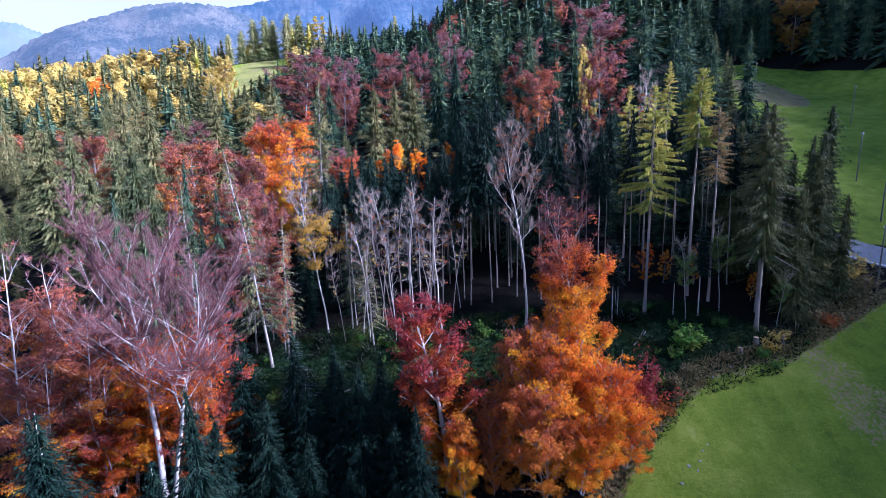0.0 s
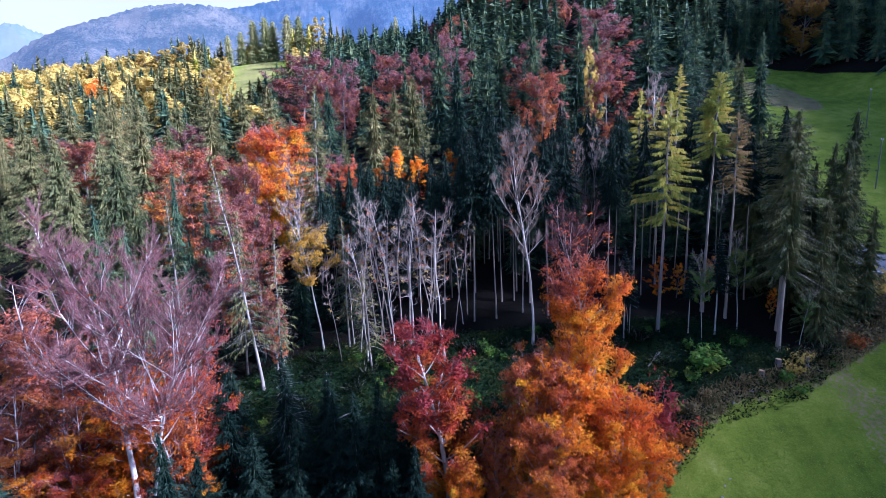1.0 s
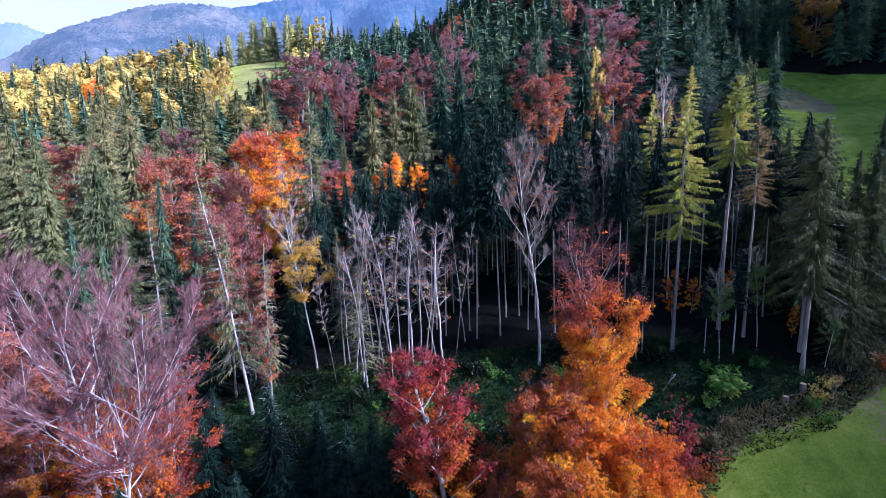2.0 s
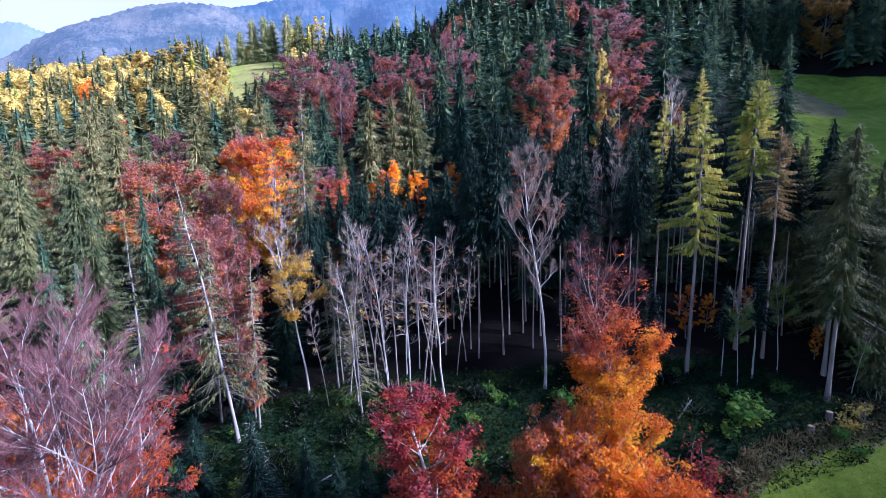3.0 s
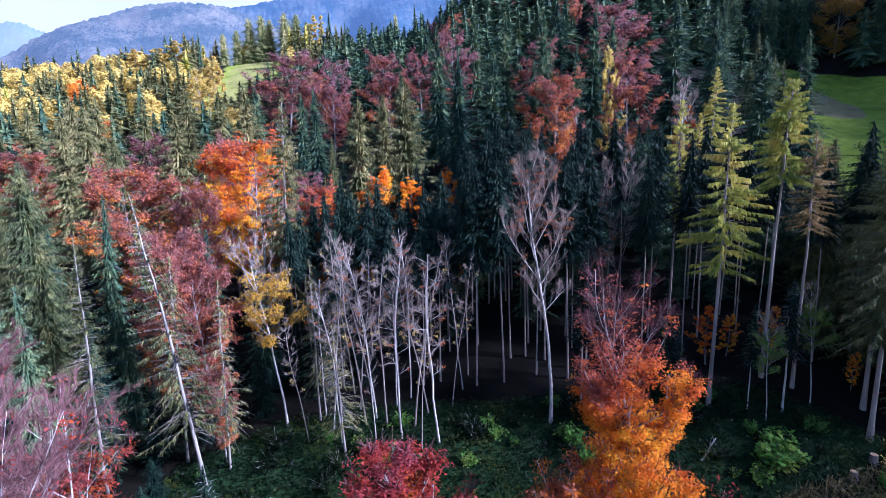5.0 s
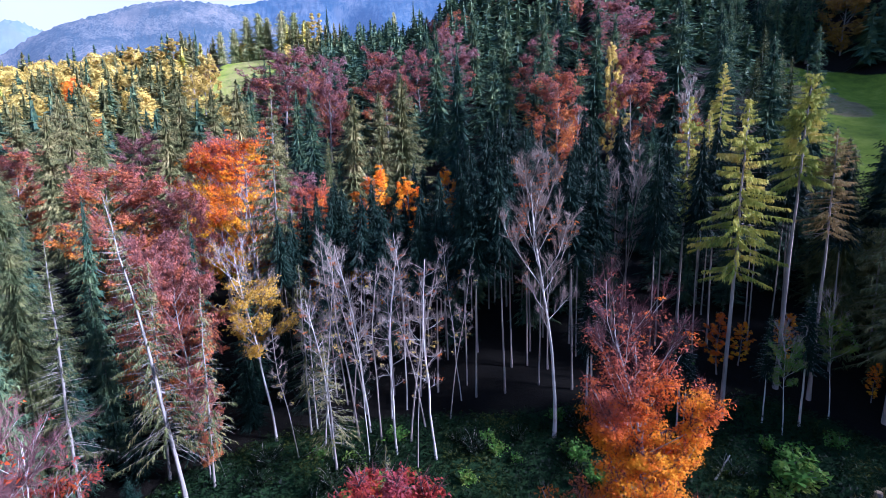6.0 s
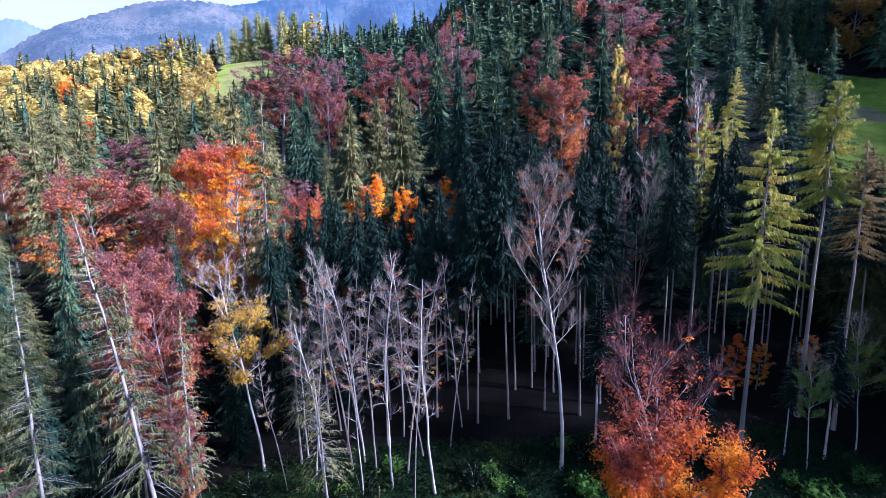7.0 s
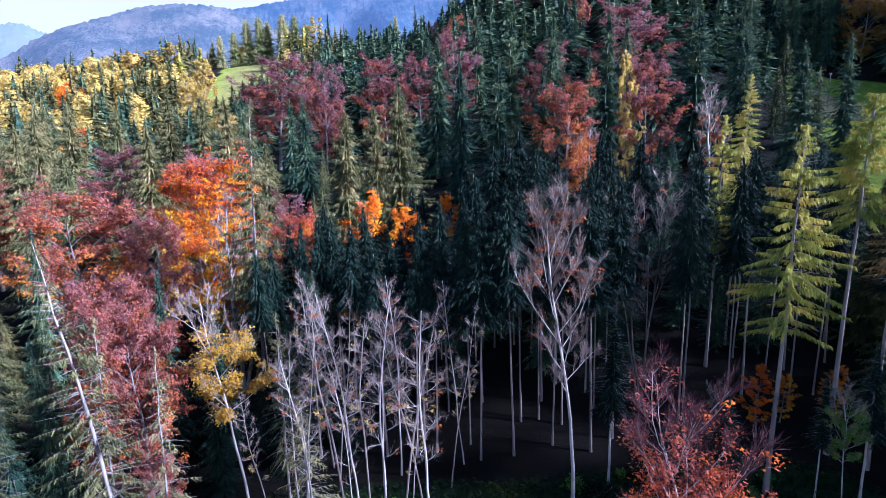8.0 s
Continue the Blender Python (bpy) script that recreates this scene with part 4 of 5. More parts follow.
stand(beech_dusky, 27, [(-34, 46.5, 21, 1.1), (-39, 44.5, 22, 1.2), (-37, 50.5, 22, 1.1), (-43, 50, 24, 1.1), (-37, 44, 17, 1.2)], "beeches below the clearing")
beech_gold = recolour(beech_stem, "beech_tree", ORANGE, "beech in orange and gold leaf below the clearing")
stand(beech_gold, 27, [(-30.2, 45.5, 17, 1.1), (-26.4, 46.5, 18, 1.1), (-35.5, 42.5, 14, 1.2), (-21.5, 45.2, 12, 1.0)], "beeches below the clearing")
beech_red = broadleaf("beech_tree", 43, 22, 8.2, 0.14, 30, 24000, 0.27, (0.0, 1.0), 9000, 0.9, RED, BARK_GREY, TWIG_PURPLE, 1, 0.62, "round-topped beech in brick-red leaf", subs=6, thick=0.6, taper=0.32, fluff=1.1)
stand(beech_red, 22, [(-38.5, 84, 22.1, 1.1), (-33.3, 103, 20.6, 0.95), (-29.5, 82, 19, 0.75), (-22.3, 65.5, 18, 0.7), (-26, 67.5, 20, 0.75), (-19.8, 62.5, 9, 0.7), (23.4, 120, 22.5, 0.95), (-72, 112, 20, 1.0)], "red beeches of the wood")
beech_orange = recolour(beech_red, "beech_tree", FLAME, "beech in flame red and orange leaf")
stand(beech_orange, 22, [(-24.1, 88, 23.3, 0.9), (-28.5, 91, 22.5, 0.8), (-14.4, 84, 18, 0.6)], "red beeches of the wood")
beech_purple = broadleaf("beech_tree", 48, 22, 8.2, 0.14, 24, 17000, 0.33, (0.0, 1.0), 6500, 1.0, PURPLE, BARK_GREY, TWIG_PURPLE, 1, 0.62, "beech in dull purple-brown leaf", subs=5, thick=0.75, taper=0.32, fluff=1.2)
stand(beech_purple, 22, [(-40, 163, 26, 1.3), (-26, 154, 24, 0.75), (-12, 161, 23, 1.05), (48.3, 160, 25, 1.4), (-3.5, 166, 21, 0.8), (-55, 118, 19, 1.0), (38.5, 124, 23, 0.85), (24.5, 148, 22, 0.9), (6, 170, 23, 0.9), (-20, 92, 17, 0.9)], "purple beeches of the upper wood")
red_tree = broadleaf("maple_tree", 44, 19.5, 5.2, 0.03, 34, 38000, 0.19, (0.0, 0.95), 3500, 0.8, CRIMSON, BARK_BEECH, TWIG_PURPLE, 1, 0.85, "slender tree in crimson leaf above the young spruces", "tree", taper=0.5)
stand(red_tree, 19.5, [(0.3, 44.8, 19.3, 1.2)])
flame_tall = broadleaf("beech_tree", 45, 25.2, 5.4, 0.09, 38, 74000, 0.165, (0.0, 0.80), 26000, 0.8, GLOW, BARK_BEECH, TWIG_PURPLE, 1, 0.95, "tall flame-orange beech with bare purplish top in the clearing", taper=0.24, trunk_r=0.18, thick=0.34, subs=8)
stand(flame_tall, 25.2, [(13.7, 48.6, 23.6, 1.08)])
flame_low = broadleaf("beech_tree", 46, 13.5, 6.6, 0.03, 34, 29000, 0.23, (0.0, 0.97), 2500, 0.7, ORANGE, BARK_BEECH, TWIG_PURPLE, 2, 0.72, "broad low beech in orange and gold leaf beside the meadow", taper=0.4, gap=0.12, trunk_r=0.11)
stand(flame_low, 13.5, [(11.6, 46.2, 13.8, 0.9), (14.9, 45.4, 11.4, 0.95), (17.4, 45.4, 6.8, 0.95), (1.6, 42.8, 8.0, 0.7), (12.6, 43.2, 7.5, 1.0)], "low beeches beside the meadow")
flame_dull = recolour(flame_low, "beech_tree", CORAL, "broad low beech in dull red and orange leaf")
stand(flame_dull, 13.5, [(7.4, 45.8, 14.2, 0.85), (9.4, 43.2, 11.2, 0.9), (4.6, 44.0, 9.0, 0.6)], "low beeches beside the meadow")

# pale bare trees at the clearing
ash = broadleaf("ash_tree", 51, 25.4, 4.5, 0.42, 17, 900, 0.15, (0.6, 1.0), 20000, 0.7, RUST, BARK_BIRCH, TWIG_GREY, 1, 1.3, "tall white-barked tree with bare upswept crown in the clearing", "tree", trunk_r=0.15, thick=0.32, subs=9, limb_r=1.0, taper=0.35)
stand(ash, 25.4, [(11.2, 65.2, 25.6, 1.0)])
ash_dark = broadleaf("ash_tree", 52, 21.6, 3.8, 0.4, 18, 150, 0.2, (0.4, 1.0), 5000, 0.9, RUST, BARK_SPRUCE, TWIG_GREY, 3, 1.4, "leafless many-stemmed tree inside the dark wood", "tree", trunk_r=0.11, thick=0.6)
stand(ash_dark, 21.6, [(20.6, 76.2, 21.6, 1.0)])
birch_yellow = broadleaf("birch_tree", 53, 19.2, 4.8, 0.42, 18, 7500, 0.15, (0.42, 0.75), 3200, 0.8, GOLD, BARK_BIRCH, TWIG_GREY, 1, 0.75, "slender birch with white trunk and thin yellow leaf", "birch tree", trunk_r=0.1, thick=0.5, lean=(0.12, 0.0))
stand(birch_yellow, 19.2, [(-15.2, 66.8, 19.2, 1.0)])
young_green = recolour(birch_yellow, "young_tree", LIME, "slender young tree in thin light green leaf")
stand(young_green, 19.2, [(31.6, 63.8, 11, 0.8), (36.4, 64.8, 12, 0.8), (41.5, 60.8, 7, 0.9), (23.5, 66.5, 9, 0.7)], "young trees at the clearing")
pole_tree = broadleaf("birch_tree", 54, 17, 1.7, 0.36, 18, 160, 0.14, (0, 1), 1700, 0.6, RUST, BARK_BIRCH, TWIG_GREY, 1, 0.45, "thin bare pale-barked tree at the clearing", "birch tree", trunk_r=0.075, lean=(-0.05, 0.0), subs=4, limb_r=0.25, thick=0.26, taper=0.35)
pole_bare = broadleaf("birch_tree", 58, 18, 1.5, 0.42, 16, 120, 0.14, (0, 1), 1500, 0.6, YELLOW, BARK_LARCH, TWIG_GREY, 1, 0.4, "thin grey-barked tree with few short twigs at the clearing", "birch tree", trunk_r=0.08, lean=(-0.07, 0.02), subs=4, limb_r=0.25, thick=0.26, taper=0.35)
POLES = [(-9.3, 64.5, 16.5, 1.0), (-7.2, 66.5, 19.5, 0.9), (-6.2, 67.2, 20, 0.8), (-5.0, 66.0, 18.5, 0.9), (-3.4, 64.2, 18.5, 1.0), (-2.2, 65.5, 19, 0.9), (0.2, 63.2, 19, 1.1), (-0.9, 67.5, 18, 0.8), (-11.5, 68, 15, 0.8), (-8.0, 68.5, 17, 0.7), (-4.2, 68.6, 18.5, 0.8), (1.6, 68.2, 16.5, 0.7), (-10.4, 66.2, 18, 0.7), (-6.8, 69.6, 20, 0.7), (-2.8, 69.9, 19.5, 0.7), (-1.4, 61.8, 17, 0.6), (-5.8, 63.4, 16, 0.6), (-12.6, 64.8, 14, 0.7), (2.8, 70.5, 18, 0.6), (-9.0, 71, 19, 0.7)]
stand(pole_tree, 17, POLES[::2], "thin bare trees at the clearing", sway=3)
stand(pole_bare, 18, POLES[1::2], "thin bare trees at the clearing", sway=2.5)
snag = conifer("dead_spruce", 55, 14, 2.6, 0.25, 0.7, 1.1, 0.8, SPRUCE_GREY, BARK_DEAD, 0.09, 0.013, 0.5, lean=(-0.8, 0), label="dead young spruce with bare pale boughs", hang=1.0, core=0)
stand(snag, 14, [(-8.6, 62.6, 13.5, 1.2), (-3.5, 55.5, 9.5, 0.7), (-19.2, 61.8, 18, 0.8), (-23.6, 62.8, 20, 0.8), (-12, 67.4, 17, 0.8)], "dead trees at the clearing")
bush_bare = broadleaf("bare_tree", 56, 14, 2.8, 0.15, 16, 900, 0.28, (0.0, 0.6), 2600, 0.7, RUST, BARK_BIRCH, TWIG_GREY, 2, 1.1, "small bare tree with pale twigs between the spruces", "tree", subs=4, thick=1.2)
stand(bush_bare, 14, [(8.2, 97, 15.3, 1.0), (2.3, 88, 16, 0.9), (26.8, 119, 17, 0.9), (47, 118, 20, 0.9), (-21, 82, 19, 0.8), (-28, 100, 17, 1.0)], "bare trees of the wood")
yellow_tree = broadleaf("yellow_tree", 57, 18, 4.6, 0.12, 20, 8000, 0.30, (0.0, 1.0), 600, 0.7, YELLOW, BARK_GREY, TWIG_GREY, 1, 0.8, "broad-leaved tree in bright yellow leaf", "tree", subs=4, taper=0.45)
stand(yellow_tree, 18, [(34.1, 123, 26, 0.45), (-95, 235, 24, 0.9), (-100, 243, 20, 1.0), (-88, 232, 19, 0.7)], "yellow trees")
orange_small = recolour(yellow_tree, "beech_tree", ORANGE, "small beech in orange leaf among the spruces")
stand(orange_small, 18, [(-7.4, 85.5, 19.5, 1.0), (-2.6, 86.5, 17.8, 0.85), (2.6, 88, 18.2, 0.65), (27, 122, 15, 0.6), (29.5, 71.6, 6.5, 1.1), (36.5, 72, 6, 1.1), (32.5, 73, 5, 1.1), (41.2, 66, 4, 0.9), (24.5, 101, 13, 0.5)], "small orange trees in the wood")
edge = [(92 + 6.2 * k, 188 - 0.2 * k) for k in range(4)] + [(112 + 3.6 * k, 184 - 6.4 * k) for k in range(6)] + [(133 + 5 * k, 150 - 4 * k) for k in range(6)] + [(104 + 6 * k, 193 - 4.2 * k) for k in range(8)]
spruce_far = conifer("spruce_tree", 20, 28, 5.6, 0.06, 0.5, 0.95, 1.25, SPRUCE, BARK_SPRUCE, label="dark spruce at the edge of the far meadow", hang=0.5, core=0.5)
edge = [p for p in edge if math.hypot(p[0] - 119, p[1] - 180) > 8 and not (p[1] < 182 and abs(p[0] / p[1] - 0.661) < 0.04)]
stand(spruce_far, 28, [(x, y, 22 + (x * 7 + y * 3) % 7, 1.1) for x, y in edge], "spruces above the far meadow")
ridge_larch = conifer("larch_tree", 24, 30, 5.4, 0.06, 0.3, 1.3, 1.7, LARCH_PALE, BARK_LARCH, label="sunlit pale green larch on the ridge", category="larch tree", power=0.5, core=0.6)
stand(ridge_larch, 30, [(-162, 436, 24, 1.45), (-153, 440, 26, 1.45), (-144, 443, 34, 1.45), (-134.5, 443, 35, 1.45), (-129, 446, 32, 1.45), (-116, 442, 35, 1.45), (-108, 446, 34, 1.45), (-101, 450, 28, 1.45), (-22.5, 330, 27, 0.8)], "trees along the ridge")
stand(spruce_far, 28, [(-79, 428, 36, 0.75), (-178, 430, 28, 0.8), (-63, 400, 28, 0.9), (-11.5, 330, 30, 0.9), (-71.4, 250, 22, 0.8), (-67.7, 245, 19, 0.8), (-57, 190, 17, 1.2), (-62, 196, 15, 1.1)], "dark spruces of the upper wood")
spruce_small = conifer("spruce_tree", 18, 18, 3.3, 0.05, 0.45, 1.3, 0.95, SPRUCE, BARK_SPRUCE, label="dark green spruce of middle height in the wood", hang=0.6)
stand(spruce_small, 18, [(12, 82, 18, 1.0), (6.6, 92, 17, 1.05), (9.7, 95, 14.5, 1.1), (2.6, 79.5, 14, 1.0), (-5, 78.5, 14, 1.0), (30, 104, 19, 1.0), (36, 108, 17, 1.0), (22, 104, 15, 1.0), (-31, 72, 19, 0.9), (-36, 74, 22, 0.9), (-11.5, 76, 16, 1.0), (-33, 58, 21, 0.9), (-37, 60, 23, 0.9), (-19, 72.5, 15, 1.1), (-25, 74, 18, 1.0), (-13, 73.5, 13, 1.1), (-30, 66, 17, 1.0), (-41, 72, 20, 1.0), (-31, 63, 14, 1.2)], "spruces of middle height")

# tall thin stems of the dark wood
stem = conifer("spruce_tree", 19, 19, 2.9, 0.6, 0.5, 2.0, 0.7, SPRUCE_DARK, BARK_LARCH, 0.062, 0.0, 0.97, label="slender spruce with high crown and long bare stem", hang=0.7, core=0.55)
rng = np.random.default_rng(77)
stems = []
for i in range(190):
    x, y = rng.uniform(-16, 46), rng.uniform(70.5, 91)
    if all(math.hypot(x - a[0], y - a[1]) > 1.4 for a in TAKEN + stems) and (x < 15 or i % 4 == 0):
        stems.append((x, y, rng.uniform(16.5, 20) + 5 * min(1.0, max(0.0, (x - 1) / 4)), rng.uniform(0.8, 1.2)))
stand(stem, 19, stems, "stems of the dark wood", sway=1.2)

# low boughs close the dark wood behind the stems
stand(spruce_small, 18, [(-13 + 4.6 * k + 1.2 * math.sin(k * 2.3), 87 + 3 * math.sin(k * 1.7), 11 + 2.5 * math.sin(k * 3.1), 1.25) for k in range(13) if k not in (2, 3)], "spruces of middle height")

fill = [(13 + 5.0 * k + 1.8 * math.sin(k * 2.1 + j), 83 + 7.5 * j + 2.5 * math.sin(k * 1.3 + 2 * j)) for j in range(6) for k in range(9)]
stand(spruce_small, 18, [(x, y, min(14.5, max(6.5, 34 + 0.12 * (y - 86) - float(height(x, y)))) * (0.88 + 0.12 * math.sin(3 * x + y)), 1.5) for x, y in fill if edge_distance(x, y, FAR_MEADOW) < -3 and all(math.hypot(x - a[0], y - a[1]) > 1.5 for a in TAKEN)], "spruces of middle height")

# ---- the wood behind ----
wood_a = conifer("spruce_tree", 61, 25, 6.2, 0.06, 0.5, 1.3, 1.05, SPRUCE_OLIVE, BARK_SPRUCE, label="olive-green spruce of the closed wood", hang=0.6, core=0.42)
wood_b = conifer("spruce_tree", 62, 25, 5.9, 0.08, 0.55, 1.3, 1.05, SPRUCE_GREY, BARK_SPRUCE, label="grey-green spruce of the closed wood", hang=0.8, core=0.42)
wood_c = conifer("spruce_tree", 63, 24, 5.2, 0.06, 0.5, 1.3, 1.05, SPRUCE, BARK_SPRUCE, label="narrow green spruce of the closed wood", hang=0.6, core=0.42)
beech_w = broadleaf("beech_tree", 64, 20, 6.8, 0.14, 15, 7000, 0.42, (0, 1), 1200, 1.0, PURPLE, BARK_GREY, TWIG_PURPLE, 1, 0.6, "beech of the closed wood in purple-brown leaf", subs=4, thick=1.6, taper=0.36)
beech_x = recolour(beech_w, "beech_tree", ORANGE, "beech of the closed wood in orange leaf")
larch_w = conifer("larch_tree", 65, 25, 3.2, 0.2, 0.2, 0.6, 1.8, LARCH, BARK_LARCH, label="yellow-green larch of the upper wood", category="larch tree", power=0.65)
yellow_w = recolour(beech_w, "yellow_tree", YELLOW, "broad-leaved tree of the ridge in bright yellow leaf")


gold_edge = recolour(beech_purple, "yellow_tree", DULL_GOLD, "broad dull-gold tree at the edge of the dark wood")
place(gold_edge, 119, 180, 25, 22, 0.95, sink=3.5)
stand(yellow_w, 20, [(-94, 446, 31, 1.0), (-182, 400, 23, 1.5), (-211, 400, 21, 1.6), (-198, 405, 19, 1.7), (-237, 380, 19, 1.6), (-226, 386, 17, 1.7), (-240, 362, 17, 1.7), (-190, 396, 19, 1.6), (-102.4, 260, 25, 0.9), (-96.4, 255, 26, 0.8), (-258, 352, 16, 1.7), (-112, 268, 19, 1.2)], "yellow trees")


# the wood goes on below and behind the flight
for k in range(64):
    x, y = rng.uniform(-62, 4), rng.uniform(-30, 25)
    top = min(20.0, 27 - 0.78 * max(0.0, y) - float(height(x, y)))
    if min([math.hypot(x - a[0], y - a[1]) for a in TAKEN]) > 4.5 and top > 5:
        stand((spruce_far, beech_x, spruce_far, beech_w)[k % 4], (28, 20, 28, 20)[k % 4], [(x, y, rng.uniform(0.65, 1.0) * top, 1.15)], "trees below the flight")


def low_conifer(g, x, y, z, h, r, rng):
    """A far conifer: an inner ragged cone and tiers of drooping sprays."""
    spine = np.array([[x, y, z], [x + rng.normal(0, 0.2), y, z + h]])
    tiers = Geo()
    star_tiers(tiers, spine, h, r, 0.08, 0.7, rng, 5, 4, 0.4, 0.4)
    for v, t, nv in zip(tiers.v, tiers.t, tiers.nv):
        g.add(v + [0, 0, z], None, t - t.min(), nv)
    n = 150
    f = rng.uniform(0, 1, n) ** 0.8 * 0.96
    az = rng.uniform(0, 6.28, n)
    L = r * (1 - f) ** 0.85 * rng.uniform(0.6, 1.15, n) + 0.25
    out = np.column_stack([np.cos(az), np.sin(az), rng.uniform(-0.75, -0.2, n) * (1.1 - f)])
    c = np.column_stack([np.full(n, x), np.full(n, y), z + h * (0.12 + 0.88 * f)]) + out * L[:, None] * 0.62
    w = np.column_stack([-np.sin(az), np.cos(az), rng.normal(0, 0.5, n)]) * (0.13 * L + 0.14)[:, None]
    spikes(g, c, out * L[:, None] * 0.5, w * 1.1, out * [1, 1, 0] + UP * 0.45, 0.75)


def low_broad(g, x, y, z, h, r, rng):
    """A far broad-leaved tree: a ragged crown of leaf clumps."""
    n = 1100
    d = unit(rng.normal(0, 1, (n, 3)))
    a, b = rng.uniform(0, 6, 2)
    lump = 0.84 + 0.16 * np.sin(5 * d[:, 0] + a) * np.sin(5 * d[:, 1] + 4 * d[:, 2] + b)
    p = np.array([x, y, z + h * 0.58]) + d * (lump * rng.uniform(0.85, 1.0, n))[:, None] * [r, r, h * 0.42]
    u = unit(np.cross(d, rng.normal(0, 1, (n, 3))))
    v = unit(np.cross(d, u) + 0.55 * rng.normal(0, 1, (n, 3)))
    spikes(g, p, u * rng.uniform(0.06, 0.12, n)[:, None] * r, v * rng.uniform(0.04, 0.08, n)[:, None] * r, d + UP * 0.3, 0.8)


def in_view(x, y):
    """Whether a place can be seen at all between the walk's two sides."""
    return abs(x) < 0.98 * (y + 6) + 8


def open_ground(x, y):
    return max(float(edge_distance(x, y, p)) for p in (NEAR_MEADOW, FAR_MEADOW, RIDGE_FIELD)) > -1.8 or float(edge_distance(x, y, CLEARING)) > -1.0 or np.min(np.hypot(*(road_line - [x, y]).T)) < 4


def plant_wood():
    rng = np.random.default_rng(5)
    far = {k: Geo() for k in ("spruce", "grey", "larch", "purple", "yellow", "orange")}
    count = {}
    y = 72.0
    while y < 540:
        step = 8.8 + max(0, y - 120) * 0.018
        x = -520.0
        while x < 420:
            px, py = x + rng.uniform(-0.45, 0.45) * step, y + rng.uniform(-0.45, 0.45) * step
            x += step
            if not in_view(px, py) or open_ground(px, py):
                continue
            if any(math.hypot(px - a[0], py - a[1]) < a[2] for a in TAKEN):
                continue
            if py < 80 and -22 < px < 45:
                continue
            z = float(rough_height(px, py)) - 0.2
            tall = rng.uniform(14, 25)
            if py < 178 and -75 < px < 66:
                if rng.random() < (0.45 if px < -20 else 0.72):
                    continue
                tall = rng.uniform(7, 13)
            if py < 112:
                tall = rng.uniform(8, 13.5)
            # trees on the downhill side of the tall ones stay lower
            for tx, ty, th in TALL:
                if 0 < ty - py < 26 and abs(px - tx * py / ty) < 6.5:
                    tall = min(tall, float(height(tx, ty)) + 0.36 * th - z)
            # the ridge field stays in sight over the trees below it
            if -0.42 < px / py < -0.26 and 130 < py < 440:
                tall = min(tall, 30 + (0.08 + 0.07 * min(1.0, (py - 130) / 150)) * py - z)
            if tall < 6:
                continue
            patch = noise.noise(Vector((px * 0.022, py * 0.022, 3.7)))
            pick = rng.random()
            if py > 300 and px < -70:
                kind = "yellow" if (pick < 0.46 if -0.74 < px / py < -0.44 else patch + pick * 0.25 > 0.42) else ("larch" if pick < 0.15 else ("grey" if pick < 0.75 else "spruce"))
                if px < -60 and py > 380:
                    tall *= 1.15
            elif px < -60 and py > 190:
                kind = "yellow" if pick < 0.1 else ("orange" if pick < 0.104 else ("grey" if pick < 0.85 else "spruce"))
            elif px > 95 or py > 215:
                kind = "spruce" if pick > 0.05 or px > 60 else "purple"
            else:
                kind = "purple" if patch > 0.25 and pick < 0.28 else ("orange" if pick < 0.012 and px < -20 else "spruce")
            if py < 165 and abs(px) < 0.92 * py + 6 and count.get(kind, 0) < 85:
                count[kind] = count.get(kind, 0) + 1
                near = {"spruce": wood_b if (px < -22 and pick > 0.3) else (wood_a if px < -22 else (wood_a, wood_c)[int(pick * 1000) % 2]), "purple": beech_w, "orange": beech_x, "larch": larch_w, "yellow": yellow_w, "grey": wood_b}[kind]
                ob = place(near, px, py, tall * (0.9 if kind in ("purple", "orange") else 1.0), 25 if kind in ("spruce", "larch", "grey") else 20, rng.uniform(0.85, 1.2))
                ob["group"] = "trees of the closed wood"
            elif kind in ("spruce", "larch", "grey"):
                low_conifer(far[kind], px, py, z, tall + 1, rng.uniform(4.6, 6.6) * (step / 8.8) ** 0.7, rng)
            else:
                low_broad(far[kind], px, py, z, tall * 0.85, rng.uniform(5.0, 7.0) * (step / 8.8) ** 0.7, rng)
        y += step * 0.9
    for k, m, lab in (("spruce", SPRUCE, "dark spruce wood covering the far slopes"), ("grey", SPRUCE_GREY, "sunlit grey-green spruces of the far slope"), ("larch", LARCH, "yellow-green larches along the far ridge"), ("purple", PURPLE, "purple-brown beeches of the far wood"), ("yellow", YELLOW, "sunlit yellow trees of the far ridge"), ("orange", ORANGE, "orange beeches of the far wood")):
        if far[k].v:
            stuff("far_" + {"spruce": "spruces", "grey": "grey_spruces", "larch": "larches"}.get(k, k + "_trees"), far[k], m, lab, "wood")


plant_wood()

# unused builders leave no empty tree behind
for proto in (wood_a, wood_b, wood_c, beech_w, beech_x, larch_w, yellow_w):
    if proto.matrix_basis.translation.length < 0.1:
        for o in (*proto.children_recursive, proto):
            bpy.data.objects.remove(o)

# ---- undergrowth, meadow edge and clutter ----


def scatter(n, region, rng, accept=None):
    """Random plan points inside an outline."""
    xs, ys = [p[0] for p in region], [p[1] for p in region]
    x, y = rng.uniform(min(xs), max(xs), n * 3), rng.uniform(min(ys), max(ys), n * 3)
    ok = inside(x, y, region)
    if accept is not None:
        ok &= accept(x, y)
    return x[ok][:n], y[ok][:n]


